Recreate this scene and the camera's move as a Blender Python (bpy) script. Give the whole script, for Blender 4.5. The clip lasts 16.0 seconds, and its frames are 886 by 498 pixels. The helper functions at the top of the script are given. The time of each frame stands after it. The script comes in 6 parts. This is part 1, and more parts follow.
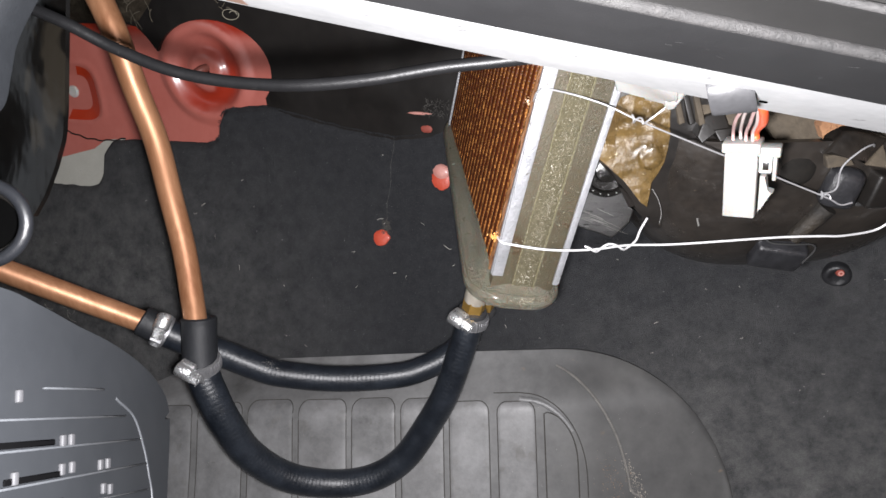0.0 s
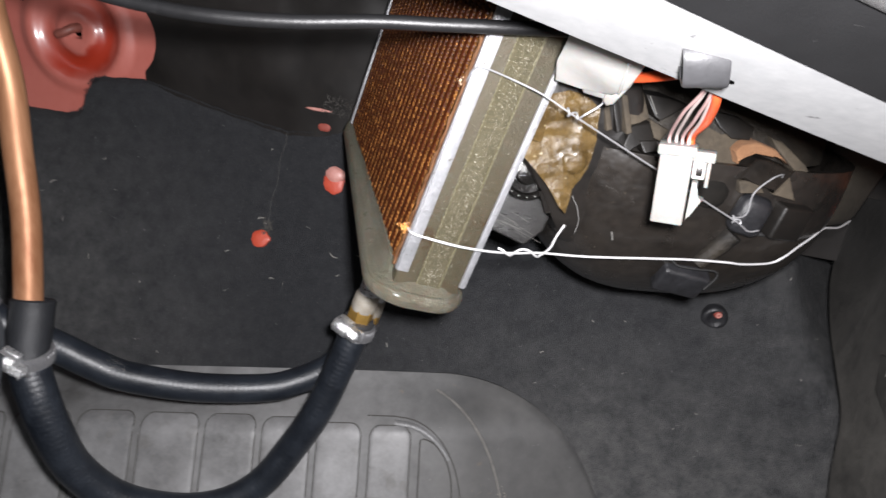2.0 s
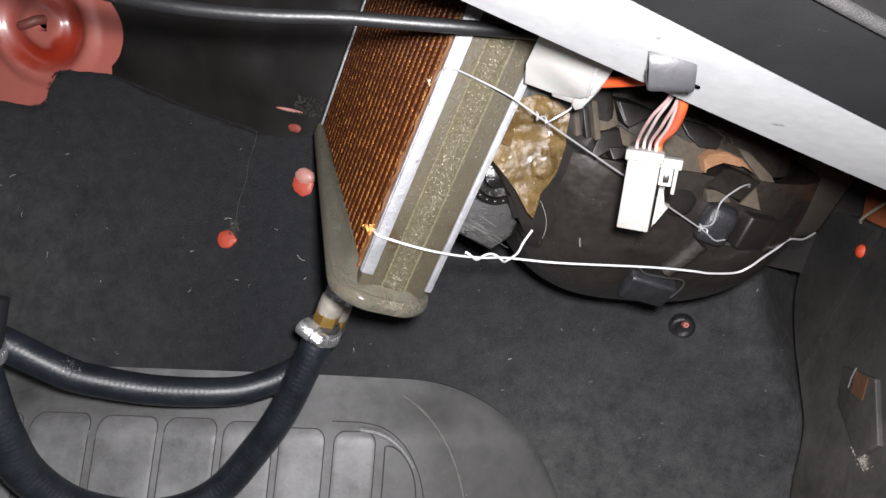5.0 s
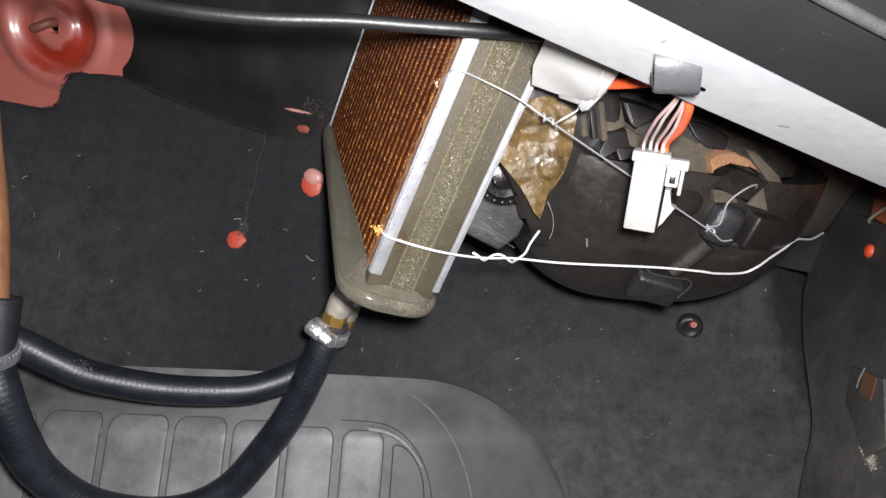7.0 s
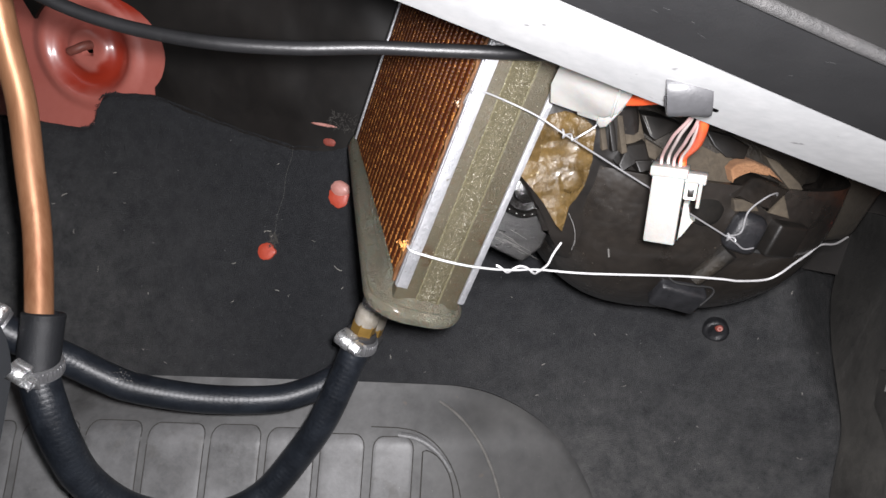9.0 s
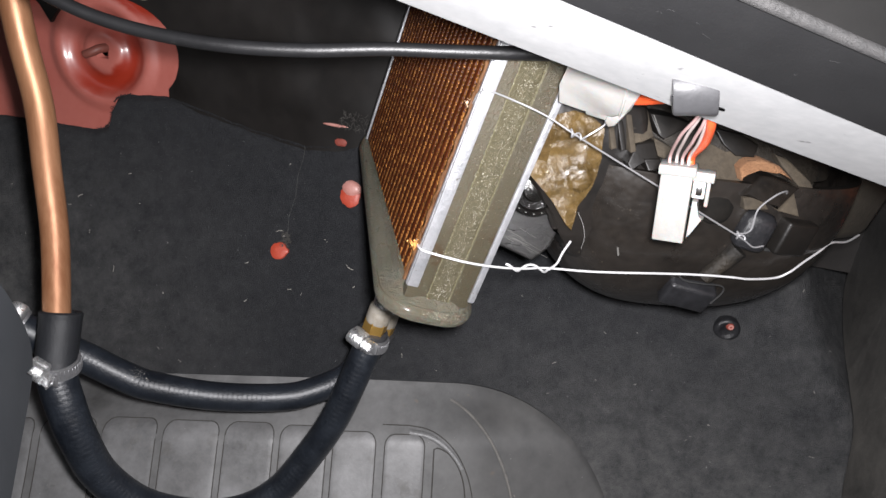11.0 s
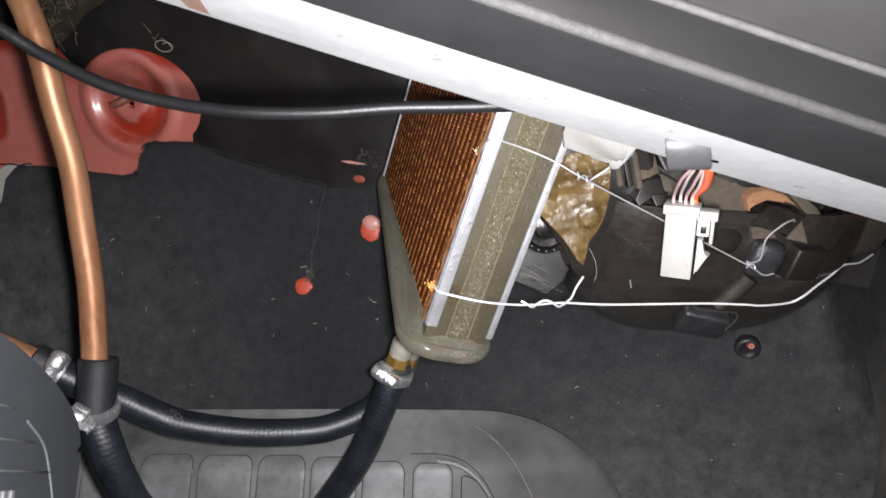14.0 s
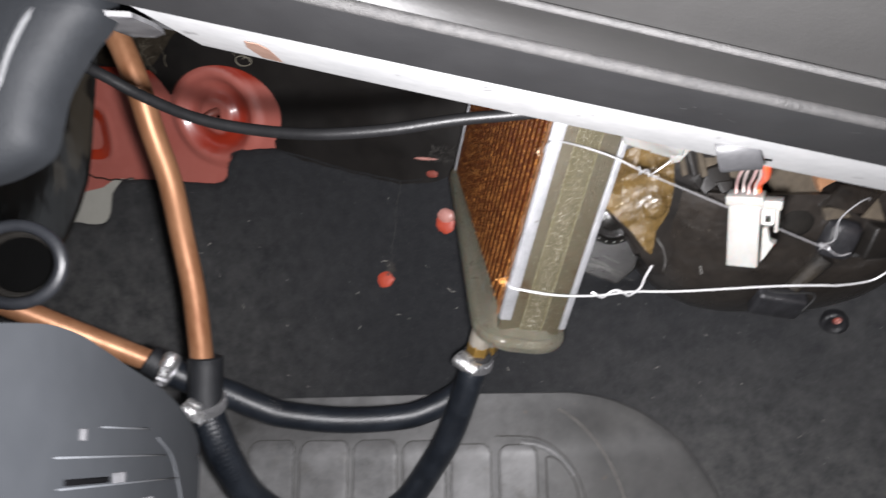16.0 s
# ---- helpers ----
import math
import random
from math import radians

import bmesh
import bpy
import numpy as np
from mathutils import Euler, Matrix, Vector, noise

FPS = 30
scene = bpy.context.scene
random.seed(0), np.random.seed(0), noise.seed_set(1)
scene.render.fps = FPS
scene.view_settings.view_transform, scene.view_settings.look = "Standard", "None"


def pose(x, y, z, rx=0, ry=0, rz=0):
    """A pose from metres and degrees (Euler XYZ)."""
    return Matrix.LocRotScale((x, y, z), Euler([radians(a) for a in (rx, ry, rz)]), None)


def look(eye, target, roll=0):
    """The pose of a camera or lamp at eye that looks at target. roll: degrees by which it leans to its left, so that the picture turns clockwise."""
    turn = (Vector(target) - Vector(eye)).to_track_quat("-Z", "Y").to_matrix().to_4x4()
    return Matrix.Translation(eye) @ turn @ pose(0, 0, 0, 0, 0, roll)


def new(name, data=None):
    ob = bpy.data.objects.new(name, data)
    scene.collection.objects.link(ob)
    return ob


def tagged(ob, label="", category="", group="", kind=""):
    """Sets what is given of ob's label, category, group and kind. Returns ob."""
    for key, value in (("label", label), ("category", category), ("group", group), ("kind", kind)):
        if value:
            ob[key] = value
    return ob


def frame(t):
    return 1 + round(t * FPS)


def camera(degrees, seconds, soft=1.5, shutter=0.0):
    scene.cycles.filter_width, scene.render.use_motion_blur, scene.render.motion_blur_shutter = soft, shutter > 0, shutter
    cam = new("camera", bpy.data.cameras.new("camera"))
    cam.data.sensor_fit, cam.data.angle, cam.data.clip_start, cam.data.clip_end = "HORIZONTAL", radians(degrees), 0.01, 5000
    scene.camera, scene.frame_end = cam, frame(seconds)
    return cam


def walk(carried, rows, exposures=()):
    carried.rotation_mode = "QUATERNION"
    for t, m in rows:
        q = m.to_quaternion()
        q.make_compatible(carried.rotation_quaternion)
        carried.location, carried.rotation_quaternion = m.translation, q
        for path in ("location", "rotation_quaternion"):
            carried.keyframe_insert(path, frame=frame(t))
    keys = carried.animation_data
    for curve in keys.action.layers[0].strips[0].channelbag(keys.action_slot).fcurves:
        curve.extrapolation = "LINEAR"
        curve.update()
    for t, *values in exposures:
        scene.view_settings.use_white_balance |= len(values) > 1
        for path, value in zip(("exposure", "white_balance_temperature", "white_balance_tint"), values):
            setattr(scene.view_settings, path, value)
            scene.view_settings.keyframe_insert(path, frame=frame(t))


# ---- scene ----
cam = camera(65.5, 16.0, soft=1.5, shutter=0.9)
PATH = [
    (0, (0.0830, 0.0563, 0.4523), (-0.0096, 1.8189, -0.4881), -2.85),
    (0.5, (0.0813, 0.0552, 0.4497), (0.0064, 1.8234, -0.4819), -1.95),
    (1, (0.0753, 0.0608, 0.4385), (0.1965, 1.8849, -0.3727), 3.79),
    (1.5, (0.0639, 0.0695, 0.4260), (0.2804, 1.8813, -0.3928), 5.11),
    (2, (0.0621, 0.0733, 0.4120), (0.3671, 1.8817, -0.3859), 8.51),
    (2.5, (0.0656, 0.0761, 0.4099), (0.4272, 1.8800, -0.3744), 9.79),
    (3, (0.0677, 0.0782, 0.4110), (0.4486, 1.8814, -0.3656), 9.79),
    (3.5, (0.0671, 0.0766, 0.4089), (0.4393, 1.8844, -0.3614), 10.11),
    (4, (0.0674, 0.0768, 0.4088), (0.4471, 1.8857, -0.3554), 10.37),
    (6.5, (0.0672, 0.0746, 0.4094), (0.4213, 1.8847, -0.3639), 10.31),
    (7, (0.0671, 0.0744, 0.4104), (0.4175, 1.8853, -0.3627), 10.12),
    (7.5, (0.0669, 0.0729, 0.4130), (0.4029, 1.8893, -0.3538), 9.79),
    (8, (0.0656, 0.0679, 0.4181), (0.3375, 1.8880, -0.3650), 8.54),
    (8.5, (0.0662, 0.0702, 0.4175), (0.3494, 1.8877, -0.3675), 8.62),
    (9, (0.0663, 0.0689, 0.4202), (0.3403, 1.8879, -0.3648), 8.17),
    (11.3, (0.0670, 0.0658, 0.4219), (0.3066, 1.8869, -0.3695), 7.62),
    (11.5, (0.0673, 0.0662, 0.4229), (0.3215, 1.8880, -0.3623), 7.82),
    (12, (0.0684, 0.0642, 0.4269), (0.2988, 1.8907, -0.3548), 6.96),
    (12.5, (0.0689, 0.0640, 0.4314), (0.2754, 1.8957, -0.3446), 5.94),
    (13, (0.0683, 0.0639, 0.4294), (0.2709, 1.8917, -0.3568), 5.93),
    (13.5, (0.0687, 0.0631, 0.4338), (0.2572, 1.8946, -0.3473), 5.37),
    (14, (0.0691, 0.0602, 0.4403), (0.2356, 1.8999, -0.3264), 4.33),
    (14.5, (0.0697, 0.0588, 0.4431), (0.2177, 1.9076, -0.3054), 3.79),
    (15, (0.0722, 0.0597, 0.4431), (0.2053, 1.9060, -0.3141), 3.45),
    (15.5, (0.0743, 0.0548, 0.4478), (0.1337, 1.8985, -0.3251), 2.15),
    (16, (0.0744, 0.0489, 0.4587), (0.0035, 1.8640, -0.3781), -1.74),
]
walk(cam, [(t, look(eye, target, roll)) for t, eye, target, roll in PATH],
     [(t, e, 6350, 11) for t, e in ((0, 0.15), (1, 0.11), (2, 0.12), (4, 0.12), (7, 0.09), (9, 0.02), (12, 0.01), (13.5, -0.03), (14.5, -0.07), (15.5, -0.09), (16, -0.04))])

# ---- world and light ----
world = bpy.data.worlds.new("world")
scene.world = world
world.use_nodes = True
world.node_tree.nodes["Background"].inputs[0].default_value = (0.9, 0.95, 1.0, 1)
world.node_tree.nodes["Background"].inputs[1].default_value = 0.6

torch_data = bpy.data.lights.new("torch", "SPOT")
torch_data.spot_size, torch_data.spot_blend = radians(165), 0.5
torch_data.energy, torch_data.color, torch_data.shadow_soft_size = 14.2, (1.0, 0.974, 0.972), 0.010
torch = new("torch", torch_data)
torch.matrix_world = look((0.080, 0.083, 0.425), (0.080 + 0.16, 0.083 + 0.90, 0.425 - 0.46))

# ---- materials ----
def nodes_of(name):
    m = bpy.data.materials.new(name)
    m.use_nodes = True
    return m, m.node_tree, m.node_tree.nodes["Principled BSDF"]


def mat(name, col, rough=0.5, metal=0.0, col2=None, scale=60.0, amount=0.5, bump=0.0, bump_scale=400.0, bump_detail=6.0,
        rough2=None, spec=0.5, speck=None, speck_scale=300.0, speck_cut=0.72, stretch=None, coat=0.0, sheen=0.0, sub=0.0, coat_rough=0.12, dust=None, island=0.0):
    """Procedural surface: a base and a second colour mixed by two scales of noise, specks, roughness change and fine relief."""
    m, tree, b = nodes_of(name)
    N, L = tree.nodes, tree.links
    tc = N.new("ShaderNodeTexCoord")
    src = tc.outputs["Object"]
    if stretch:
        mp = N.new("ShaderNodeMapping")
        mp.inputs["Scale"].default_value = stretch
        L.new(src, mp.inputs[0])
        src = mp.outputs[0]

    def noise_node(sc, detail=5.0, rg=0.6):
        n = N.new("ShaderNodeTexNoise")
        n.inputs["Scale"].default_value, n.inputs["Detail"].default_value, n.inputs["Roughness"].default_value = sc, detail, rg
        L.new(src, n.inputs["Vector"])
        return n.outputs[0]

    def ramp(fac, a, c):
        r = N.new("ShaderNodeMapRange")
        r.inputs[1].default_value, r.inputs[2].default_value = a, c
        L.new(fac, r.inputs[0])
        return r.outputs[0]

    def mix(fac, a, c):
        x = N.new("ShaderNodeMix")
        x.data_type = "RGBA"
        L.new(fac, x.inputs[0])
        for i, v in ((6, a), (7, c)):
            if isinstance(v, tuple):
                x.inputs[i].default_value = (*v, 1)
            else:
                L.new(v, x.inputs[i])
        return x.outputs[2]

    col2 = col2 or tuple(min(1, c * 1.5 + 0.01) for c in col)
    big = ramp(noise_node(scale), 0.5 - amount / 2, 0.5 + amount / 2)
    fine = ramp(noise_node(scale * 7, 4.0), 0.3, 0.75)
    add = N.new("ShaderNodeMath")
    add.operation = "MULTIPLY_ADD"
    L.new(big, add.inputs[0])
    add.inputs[1].default_value = 0.65
    half = N.new("ShaderNodeMath")
    half.operation = "MULTIPLY"
    half.inputs[1].default_value = 0.35
    L.new(fine, half.inputs[0])
    L.new(half.outputs[0], add.inputs[2])
    colour = mix(add.outputs[0], col, col2)
    if speck:
        colour = mix(ramp(noise_node(speck_scale, 3.0), speck_cut, speck_cut + 0.04), colour, speck)
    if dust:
        # brightness painted in towards the door, low and left, broken up by blotches
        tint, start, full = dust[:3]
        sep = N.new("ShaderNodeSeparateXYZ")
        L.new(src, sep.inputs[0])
        left_low = N.new("ShaderNodeMath")
        left_low.operation = "MULTIPLY"
        L.new(ramp(sep.outputs[0], 0.02, -0.26), left_low.inputs[0])
        L.new(ramp(sep.outputs[2], 0.29, 0.12), left_low.inputs[1])
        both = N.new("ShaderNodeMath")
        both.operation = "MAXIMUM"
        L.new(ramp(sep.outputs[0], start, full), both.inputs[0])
        L.new(left_low.outputs[0], both.inputs[1])
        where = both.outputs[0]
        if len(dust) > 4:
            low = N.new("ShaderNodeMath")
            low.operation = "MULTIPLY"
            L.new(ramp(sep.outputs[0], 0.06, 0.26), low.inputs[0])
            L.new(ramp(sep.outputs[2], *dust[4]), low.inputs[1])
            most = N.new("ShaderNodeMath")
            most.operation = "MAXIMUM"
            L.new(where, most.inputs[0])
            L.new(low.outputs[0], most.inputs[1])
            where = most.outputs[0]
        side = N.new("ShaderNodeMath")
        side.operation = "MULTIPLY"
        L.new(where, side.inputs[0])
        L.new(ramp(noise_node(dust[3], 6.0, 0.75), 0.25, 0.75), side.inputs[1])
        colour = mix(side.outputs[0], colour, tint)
    if island:
        geo = N.new("ShaderNodeNewGeometry")
        vary = N.new("ShaderNodeMapRange")
        vary.inputs[3].default_value, vary.inputs[4].default_value = 1 - island, 1 + island
        L.new(geo.outputs["Random Per Island"], vary.inputs[0])
        scaled = N.new("ShaderNodeVectorMath")
        scaled.operation = "SCALE"
        L.new(colour, scaled.inputs[0])
        L.new(vary.outputs[0], scaled.inputs["Scale"])
        colour = scaled.outputs[0]
    L.new(colour, b.inputs["Base Color"])
    b.inputs["Metallic"].default_value = metal
    b.inputs["Specular IOR Level"].default_value = spec
    b.inputs["Coat Weight"].default_value = coat
    b.inputs["Coat Roughness"].default_value = coat_rough
    b.inputs["Sheen Weight"].default_value = sheen
    b.inputs["Subsurface Weight"].default_value = sub
    b.inputs["Subsurface Scale"].default_value = 0.004
    rr = N.new("ShaderNodeMapRange")
    rr.inputs[3].default_value, rr.inputs[4].default_value = rough, rough2 if rough2 is not None else min(1, rough + 0.15)
    L.new(noise_node(scale * 2.3), rr.inputs[0])
    L.new(rr.outputs[0], b.inputs["Roughness"])
    if bump:
        bp = N.new("ShaderNodeBump")
        bp.inputs["Strength"].default_value, bp.inputs["Distance"].default_value = 1.0, bump
        L.new(noise_node(bump_scale, bump_detail, 0.7), bp.inputs["Height"])
        L.new(bp.outputs[0], b.inputs["Normal"])
    return m


# carpet brightness low down and at both sides is put into the colour
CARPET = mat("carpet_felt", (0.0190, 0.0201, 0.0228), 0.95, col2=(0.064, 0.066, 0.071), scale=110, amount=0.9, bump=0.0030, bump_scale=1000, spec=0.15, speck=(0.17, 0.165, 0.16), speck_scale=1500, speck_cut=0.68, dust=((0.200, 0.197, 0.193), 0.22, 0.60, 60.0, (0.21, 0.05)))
LINER = mat("bitumen_liner", (0.0068, 0.0061, 0.0056), 0.34, col2=(0.0205, 0.0180, 0.0166), scale=12, amount=0.3, bump=0.012, bump_scale=9, bump_detail=1.5, rough2=0.5, spec=0.4)
RED = mat("red_body_paint", (0.45, 0.118, 0.090), 0.40, col2=(0.52, 0.165, 0.132), scale=24, coat=1.0, coat_rough=0.21, bump=0.00004, bump_scale=500, rough2=0.5, spec=0.8)
WHITEPAINT = mat("cream_primer", (0.42, 0.41, 0.36), 0.5, col2=(0.5, 0.49, 0.44), scale=60, bump=0.0003)
# the pale left and middle paint the torch's sheen into the mat
RUBBERMAT = mat("grey_rubber_mat", (0.036, 0.0358, 0.036), 0.48, col2=(0.088, 0.086, 0.083), scale=14, amount=0.34, bump=0.0004, bump_scale=26, bump_detail=3.0, rough2=0.66, spec=0.32, speck=(0.105, 0.082, 0.060), speck_scale=45, speck_cut=0.69, dust=((0.240, 0.240, 0.240), 0.175, 0.105, 9.0))
HOSE = mat("black_hose_rubber", (0.0050, 0.0066, 0.0098), 0.28, col2=(0.0190, 0.0230, 0.0300), scale=55, amount=0.30, bump=0.0003, bump_scale=420, rough2=0.50, coat=0.12, coat_rough=0.30)
COPPER = mat("copper", (0.225, 0.088, 0.037), 0.34, 0.42, col2=(0.54, 0.285, 0.155), scale=42, amount=0.5, bump=0.0001, bump_scale=400, rough2=0.55, stretch=(1, 1, 0.14))
STEEL = mat("zinc_steel", (0.58, 0.59, 0.60), 0.16, 0.85, col2=(0.86, 0.86, 0.86), scale=200, bump=0.0005, bump_scale=700, rough2=0.42)
WIRE = mat("galvanised_wire", (0.58, 0.58, 0.59), 0.4, 0.35, col2=(0.78, 0.78, 0.78), scale=120, bump=0.0001)
DULLWIRE = mat("dull_wire", (0.30, 0.30, 0.31), 0.35, 0.5, col2=(0.46, 0.46, 0.47), scale=120, bump=0.0001)
ALU = mat("aluminium_strip", (0.34, 0.35, 0.37), 0.38, 0.6, col2=(0.58, 0.58, 0.60), scale=120, bump=0.0006, bump_scale=500, rough2=0.55, speck=(0.20, 0.19, 0.17), speck_scale=210, speck_cut=0.64)
CORE = mat("core_brass", (0.155, 0.052, 0.010), 0.34, 0.2, col2=(0.38, 0.170, 0.048), scale=160, bump=0.0002, rough2=0.55, spec=0.4, island=0.5)
CORETUBE = mat("core_tube", (0.040, 0.0072, 0.0009), 0.42, 0.0, col2=(0.084, 0.0180, 0.0026), scale=60, bump=0.0003, spec=0.3)
OLIVE = mat("olive_seal", (0.054, 0.0445, 0.026), 0.25, col2=(0.088, 0.075, 0.049), scale=40, bump=0.0008, bump_scale=700, rough2=0.5, coat=0.2, sub=0.15, speck=(0.056, 0.038, 0.020), speck_scale=55, speck_cut=0.62)
OLIVEPALE = mat("pale_olive_rubber", (0.094, 0.086, 0.060), 0.20, col2=(0.165, 0.152, 0.114), scale=60, bump=0.0034, bump_scale=420, rough2=0.42, sub=0.3, coat=0.25, coat_rough=0.2)
OLIVEROUGH = mat("olive_glue_pebbled", (0.055, 0.047, 0.026), 0.10, col2=(0.140, 0.124, 0.076), scale=420, bump=0.0013, bump_scale=950, rough2=0.34, coat=0.6, coat_rough=0.08)
OLIVEDARK = mat("dark_olive_seam", (0.055, 0.048, 0.028), 0.5)
DASHWHITE = mat("white_painted_flange", (0.27, 0.275, 0.28), 0.5, col2=(0.43, 0.43, 0.43), scale=30, amount=0.7, bump=0.00004, bump_scale=350, speck=(0.17, 0.17, 0.17), speck_scale=90, speck_cut=0.68)
DASHBLACK = mat("black_dash_vinyl", (0.0028, 0.0028, 0.0032), 0.55, col2=(0.0046, 0.0046, 0.0052), scale=25, bump=0.00012, bump_scale=900, speck=(0.05, 0.05, 0.05), speck_scale=200, speck_cut=0.77)
DASHGREY = mat("grey_dash_vinyl", (0.0058, 0.0056, 0.0054), 0.5, col2=(0.0094, 0.0091, 0.0088), scale=12, bump=0.00006, bump_scale=900, rough2=0.5)
DASHWORN = mat("pale_scratch", (0.007, 0.007, 0.007), 0.8)
DASHEDGE = mat("pale_edge", (0.006, 0.006, 0.0062), 0.65, col2=(0.028, 0.0265, 0.0258), scale=300, bump=0.0005, bump_scale=900, rough2=0.8)
BLACKPLASTIC = mat("black_plastic", (0.0030, 0.0027, 0.0026), 0.15, col2=(0.0250, 0.0205, 0.0168), scale=24, amount=0.40, bump=0.0018, bump_scale=34, bump_detail=3.0, rough2=0.46, spec=0.9, speck=(0.14, 0.115, 0.085), speck_scale=420, speck_cut=0.72)
DUSTY = mat("dust_on_plastic", (0.018, 0.0140, 0.0095), 0.75, col2=(0.088, 0.069, 0.046), scale=50, amount=0.44, bump=0.0005, bump_scale=420)
FOAM = mat("brown_foam", (0.20, 0.092, 0.042), 0.9, col2=(0.34, 0.18, 0.09), scale=110, bump=0.0015, bump_scale=800)
GREYPLASTIC = mat("slate_plastic", (0.0037, 0.0043, 0.0052), 0.6, col2=(0.0049, 0.0056, 0.0067), scale=40, bump=0.00003, bump_scale=900, spec=0.2)
BLUEGREY = mat("bluegrey_plastic", (0.0042, 0.0049, 0.0060), 0.6, col2=(0.0072, 0.0082, 0.0097), scale=35, bump=0.0002, spec=0.2)
NYLON = mat("white_nylon", (0.225, 0.220, 0.208), 0.38, col2=(0.295, 0.288, 0.272), scale=60, bump=0.0003, bump_scale=160, sub=0.25, speck=(0.17, 0.16, 0.14), speck_scale=170, speck_cut=0.70)
NYLONOLD = mat("aged_nylon", (0.42, 0.41, 0.39), 0.4, col2=(0.53, 0.52, 0.50), scale=60, bump=0.0001, sub=0.2)
GREYRUBBER = mat("grey_rubber", (0.026, 0.026, 0.0275), 0.42, col2=(0.056, 0.056, 0.059), scale=60, bump=0.0002, bump_scale=300, rough2=0.6)
RINGGREY = mat("slate_grey_ring", (0.0062, 0.0068, 0.0084), 0.30, col2=(0.0140, 0.0150, 0.0175), scale=60, bump=0.0002, rough2=0.45)
WORNBLACK = mat("worn_black_plastic", (0.0072, 0.0074, 0.0082), 0.24, col2=(0.027, 0.027, 0.030), scale=120, bump=0.0005, bump_scale=300, rough2=0.5)
GLOSSBLACK = mat("gloss_black_plastic", (0.004, 0.004, 0.0038), 0.08, col2=(0.010, 0.009, 0.008), scale=40, bump=0.0006, bump_scale=120, rough2=0.3)
SCRATCHED = mat("scratched_grey_plastic", (0.0045, 0.0045, 0.0045), 0.18, col2=(0.022, 0.0212, 0.020), scale=60, amount=0.3, stretch=(1, 1, 6), bump=0.0004, rough2=0.45)
PINKWIRE = mat("pink_wire", (0.42, 0.26, 0.25), 0.35, col2=(0.52, 0.36, 0.35), scale=90)
WHITEWIRE = mat("white_wire", (0.46, 0.38, 0.36), 0.35, col2=(0.55, 0.48, 0.46), scale=90)
REDWIRE = mat("red_wire", (0.75, 0.085, 0.02), 0.35, col2=(0.82, 0.13, 0.04), scale=90)
TAPE = mat("brown_parcel_tape", (0.026, 0.015, 0.0042), 0.13, col2=(0.155, 0.100, 0.036), scale=70, amount=0.40, bump=0.0005, bump_scale=420, bump_detail=5.0, rough2=0.38, coat=0.25, coat_rough=0.14, speck=(0.32, 0.26, 0.16), speck_scale=260, speck_cut=0.68)
FELT = mat("felt_wadding", (0.018, 0.0145, 0.0105), 0.95, col2=(0.090, 0.074, 0.053), scale=60, amount=0.5, bump=0.004, bump_scale=400, spec=0.1)
SOLDER = mat("old_solder", (0.28, 0.24, 0.18), 0.45, 0.3, col2=(0.46, 0.43, 0.38), scale=160, bump=0.0006)
BRASS = mat("brass", (0.55, 0.33, 0.08), 0.3, 0.8, col2=(0.68, 0.42, 0.12), scale=90, bump=0.0002)
LINT = mat("lint", (0.42, 0.40, 0.36), 0.9)
# blotchy, and paler towards the bottom of the trim
KICK = mat("grey_vinyl_trim", (0.0135, 0.0132, 0.0128), 0.38, col2=(0.034, 0.0328, 0.0310), scale=22, amount=0.7, bump=0.0005, bump_scale=260, rough2=0.6, speck=(0.12, 0.11, 0.095), speck_scale=130, speck_cut=0.74, dust=((0.105, 0.099, 0.090), 8.0, 9.0, 30.0, (0.275, 0.165)))
CABIN = mat("grey_cabin_trim", (0.30, 0.30, 0.30), 0.8, col2=(0.36, 0.36, 0.36), scale=8, bump=0.0005)

# ---- mesh helpers ----
def mesh_object(name, bm, material, smooth=True):
    me = bpy.data.meshes.new(name)
    bmesh.ops.recalc_face_normals(bm, faces=bm.faces)
    bm.to_mesh(me)
    bm.free()
    me.materials.append(material)
    if smooth:
        me.shade_smooth()
        me.set_sharp_from_angle(angle=radians(38))
    return new(name, me)


def thing(name, base, label, category, group="", kind=""):
    ob = new(name)
    ob.empty_display_size = 0.01
    ob.location = base
    return tagged(ob, label, category, group, kind)


def part(name, bm, material, parent, label="", smooth=True):
    """Links a bmesh, drawn in world places, as one mesh under a thing or a part."""
    ob = mesh_object(name, bm, material, smooth)
    at = parent.matrix_basis.copy()
    up = parent.parent
    while up:
        at = up.matrix_basis @ at if not isinstance(up.data, bpy.types.Mesh) else at
        up = up.parent
    ob.parent = parent
    if parent.data is None:
        ob.matrix_parent_inverse = Matrix.Translation(-parent.location)
    return tagged(ob, label)


def solo(name, bm, material, label, category, group="", kind="", smooth=True):
    return tagged(mesh_object(name, bm, material, smooth), label, category, group, kind)


def spline(pts, n=12, closed=False):
    """Catmull-Rom through the points."""
    P = [Vector(p) for p in pts]
    out = []
    m = len(P)
    for i in range(m if closed else m - 1):
        if closed:
            a, b, c, d = P[i - 1], P[i], P[(i + 1) % m], P[(i + 2) % m]
        else:
            b, c = P[i], P[i + 1]
            a = P[i - 1] if i else b * 2 - c
            d = P[i + 2] if i + 2 < m else c * 2 - b
        for k in range(n):
            t = k / n
            out.append(0.5 * ((2 * b) + (c - a) * t + (2 * a - 5 * b + 4 * c - d) * t * t + (3 * b - a - 3 * c + d) * t ** 3))
    if not closed:
        out.append(P[-1])
    return out


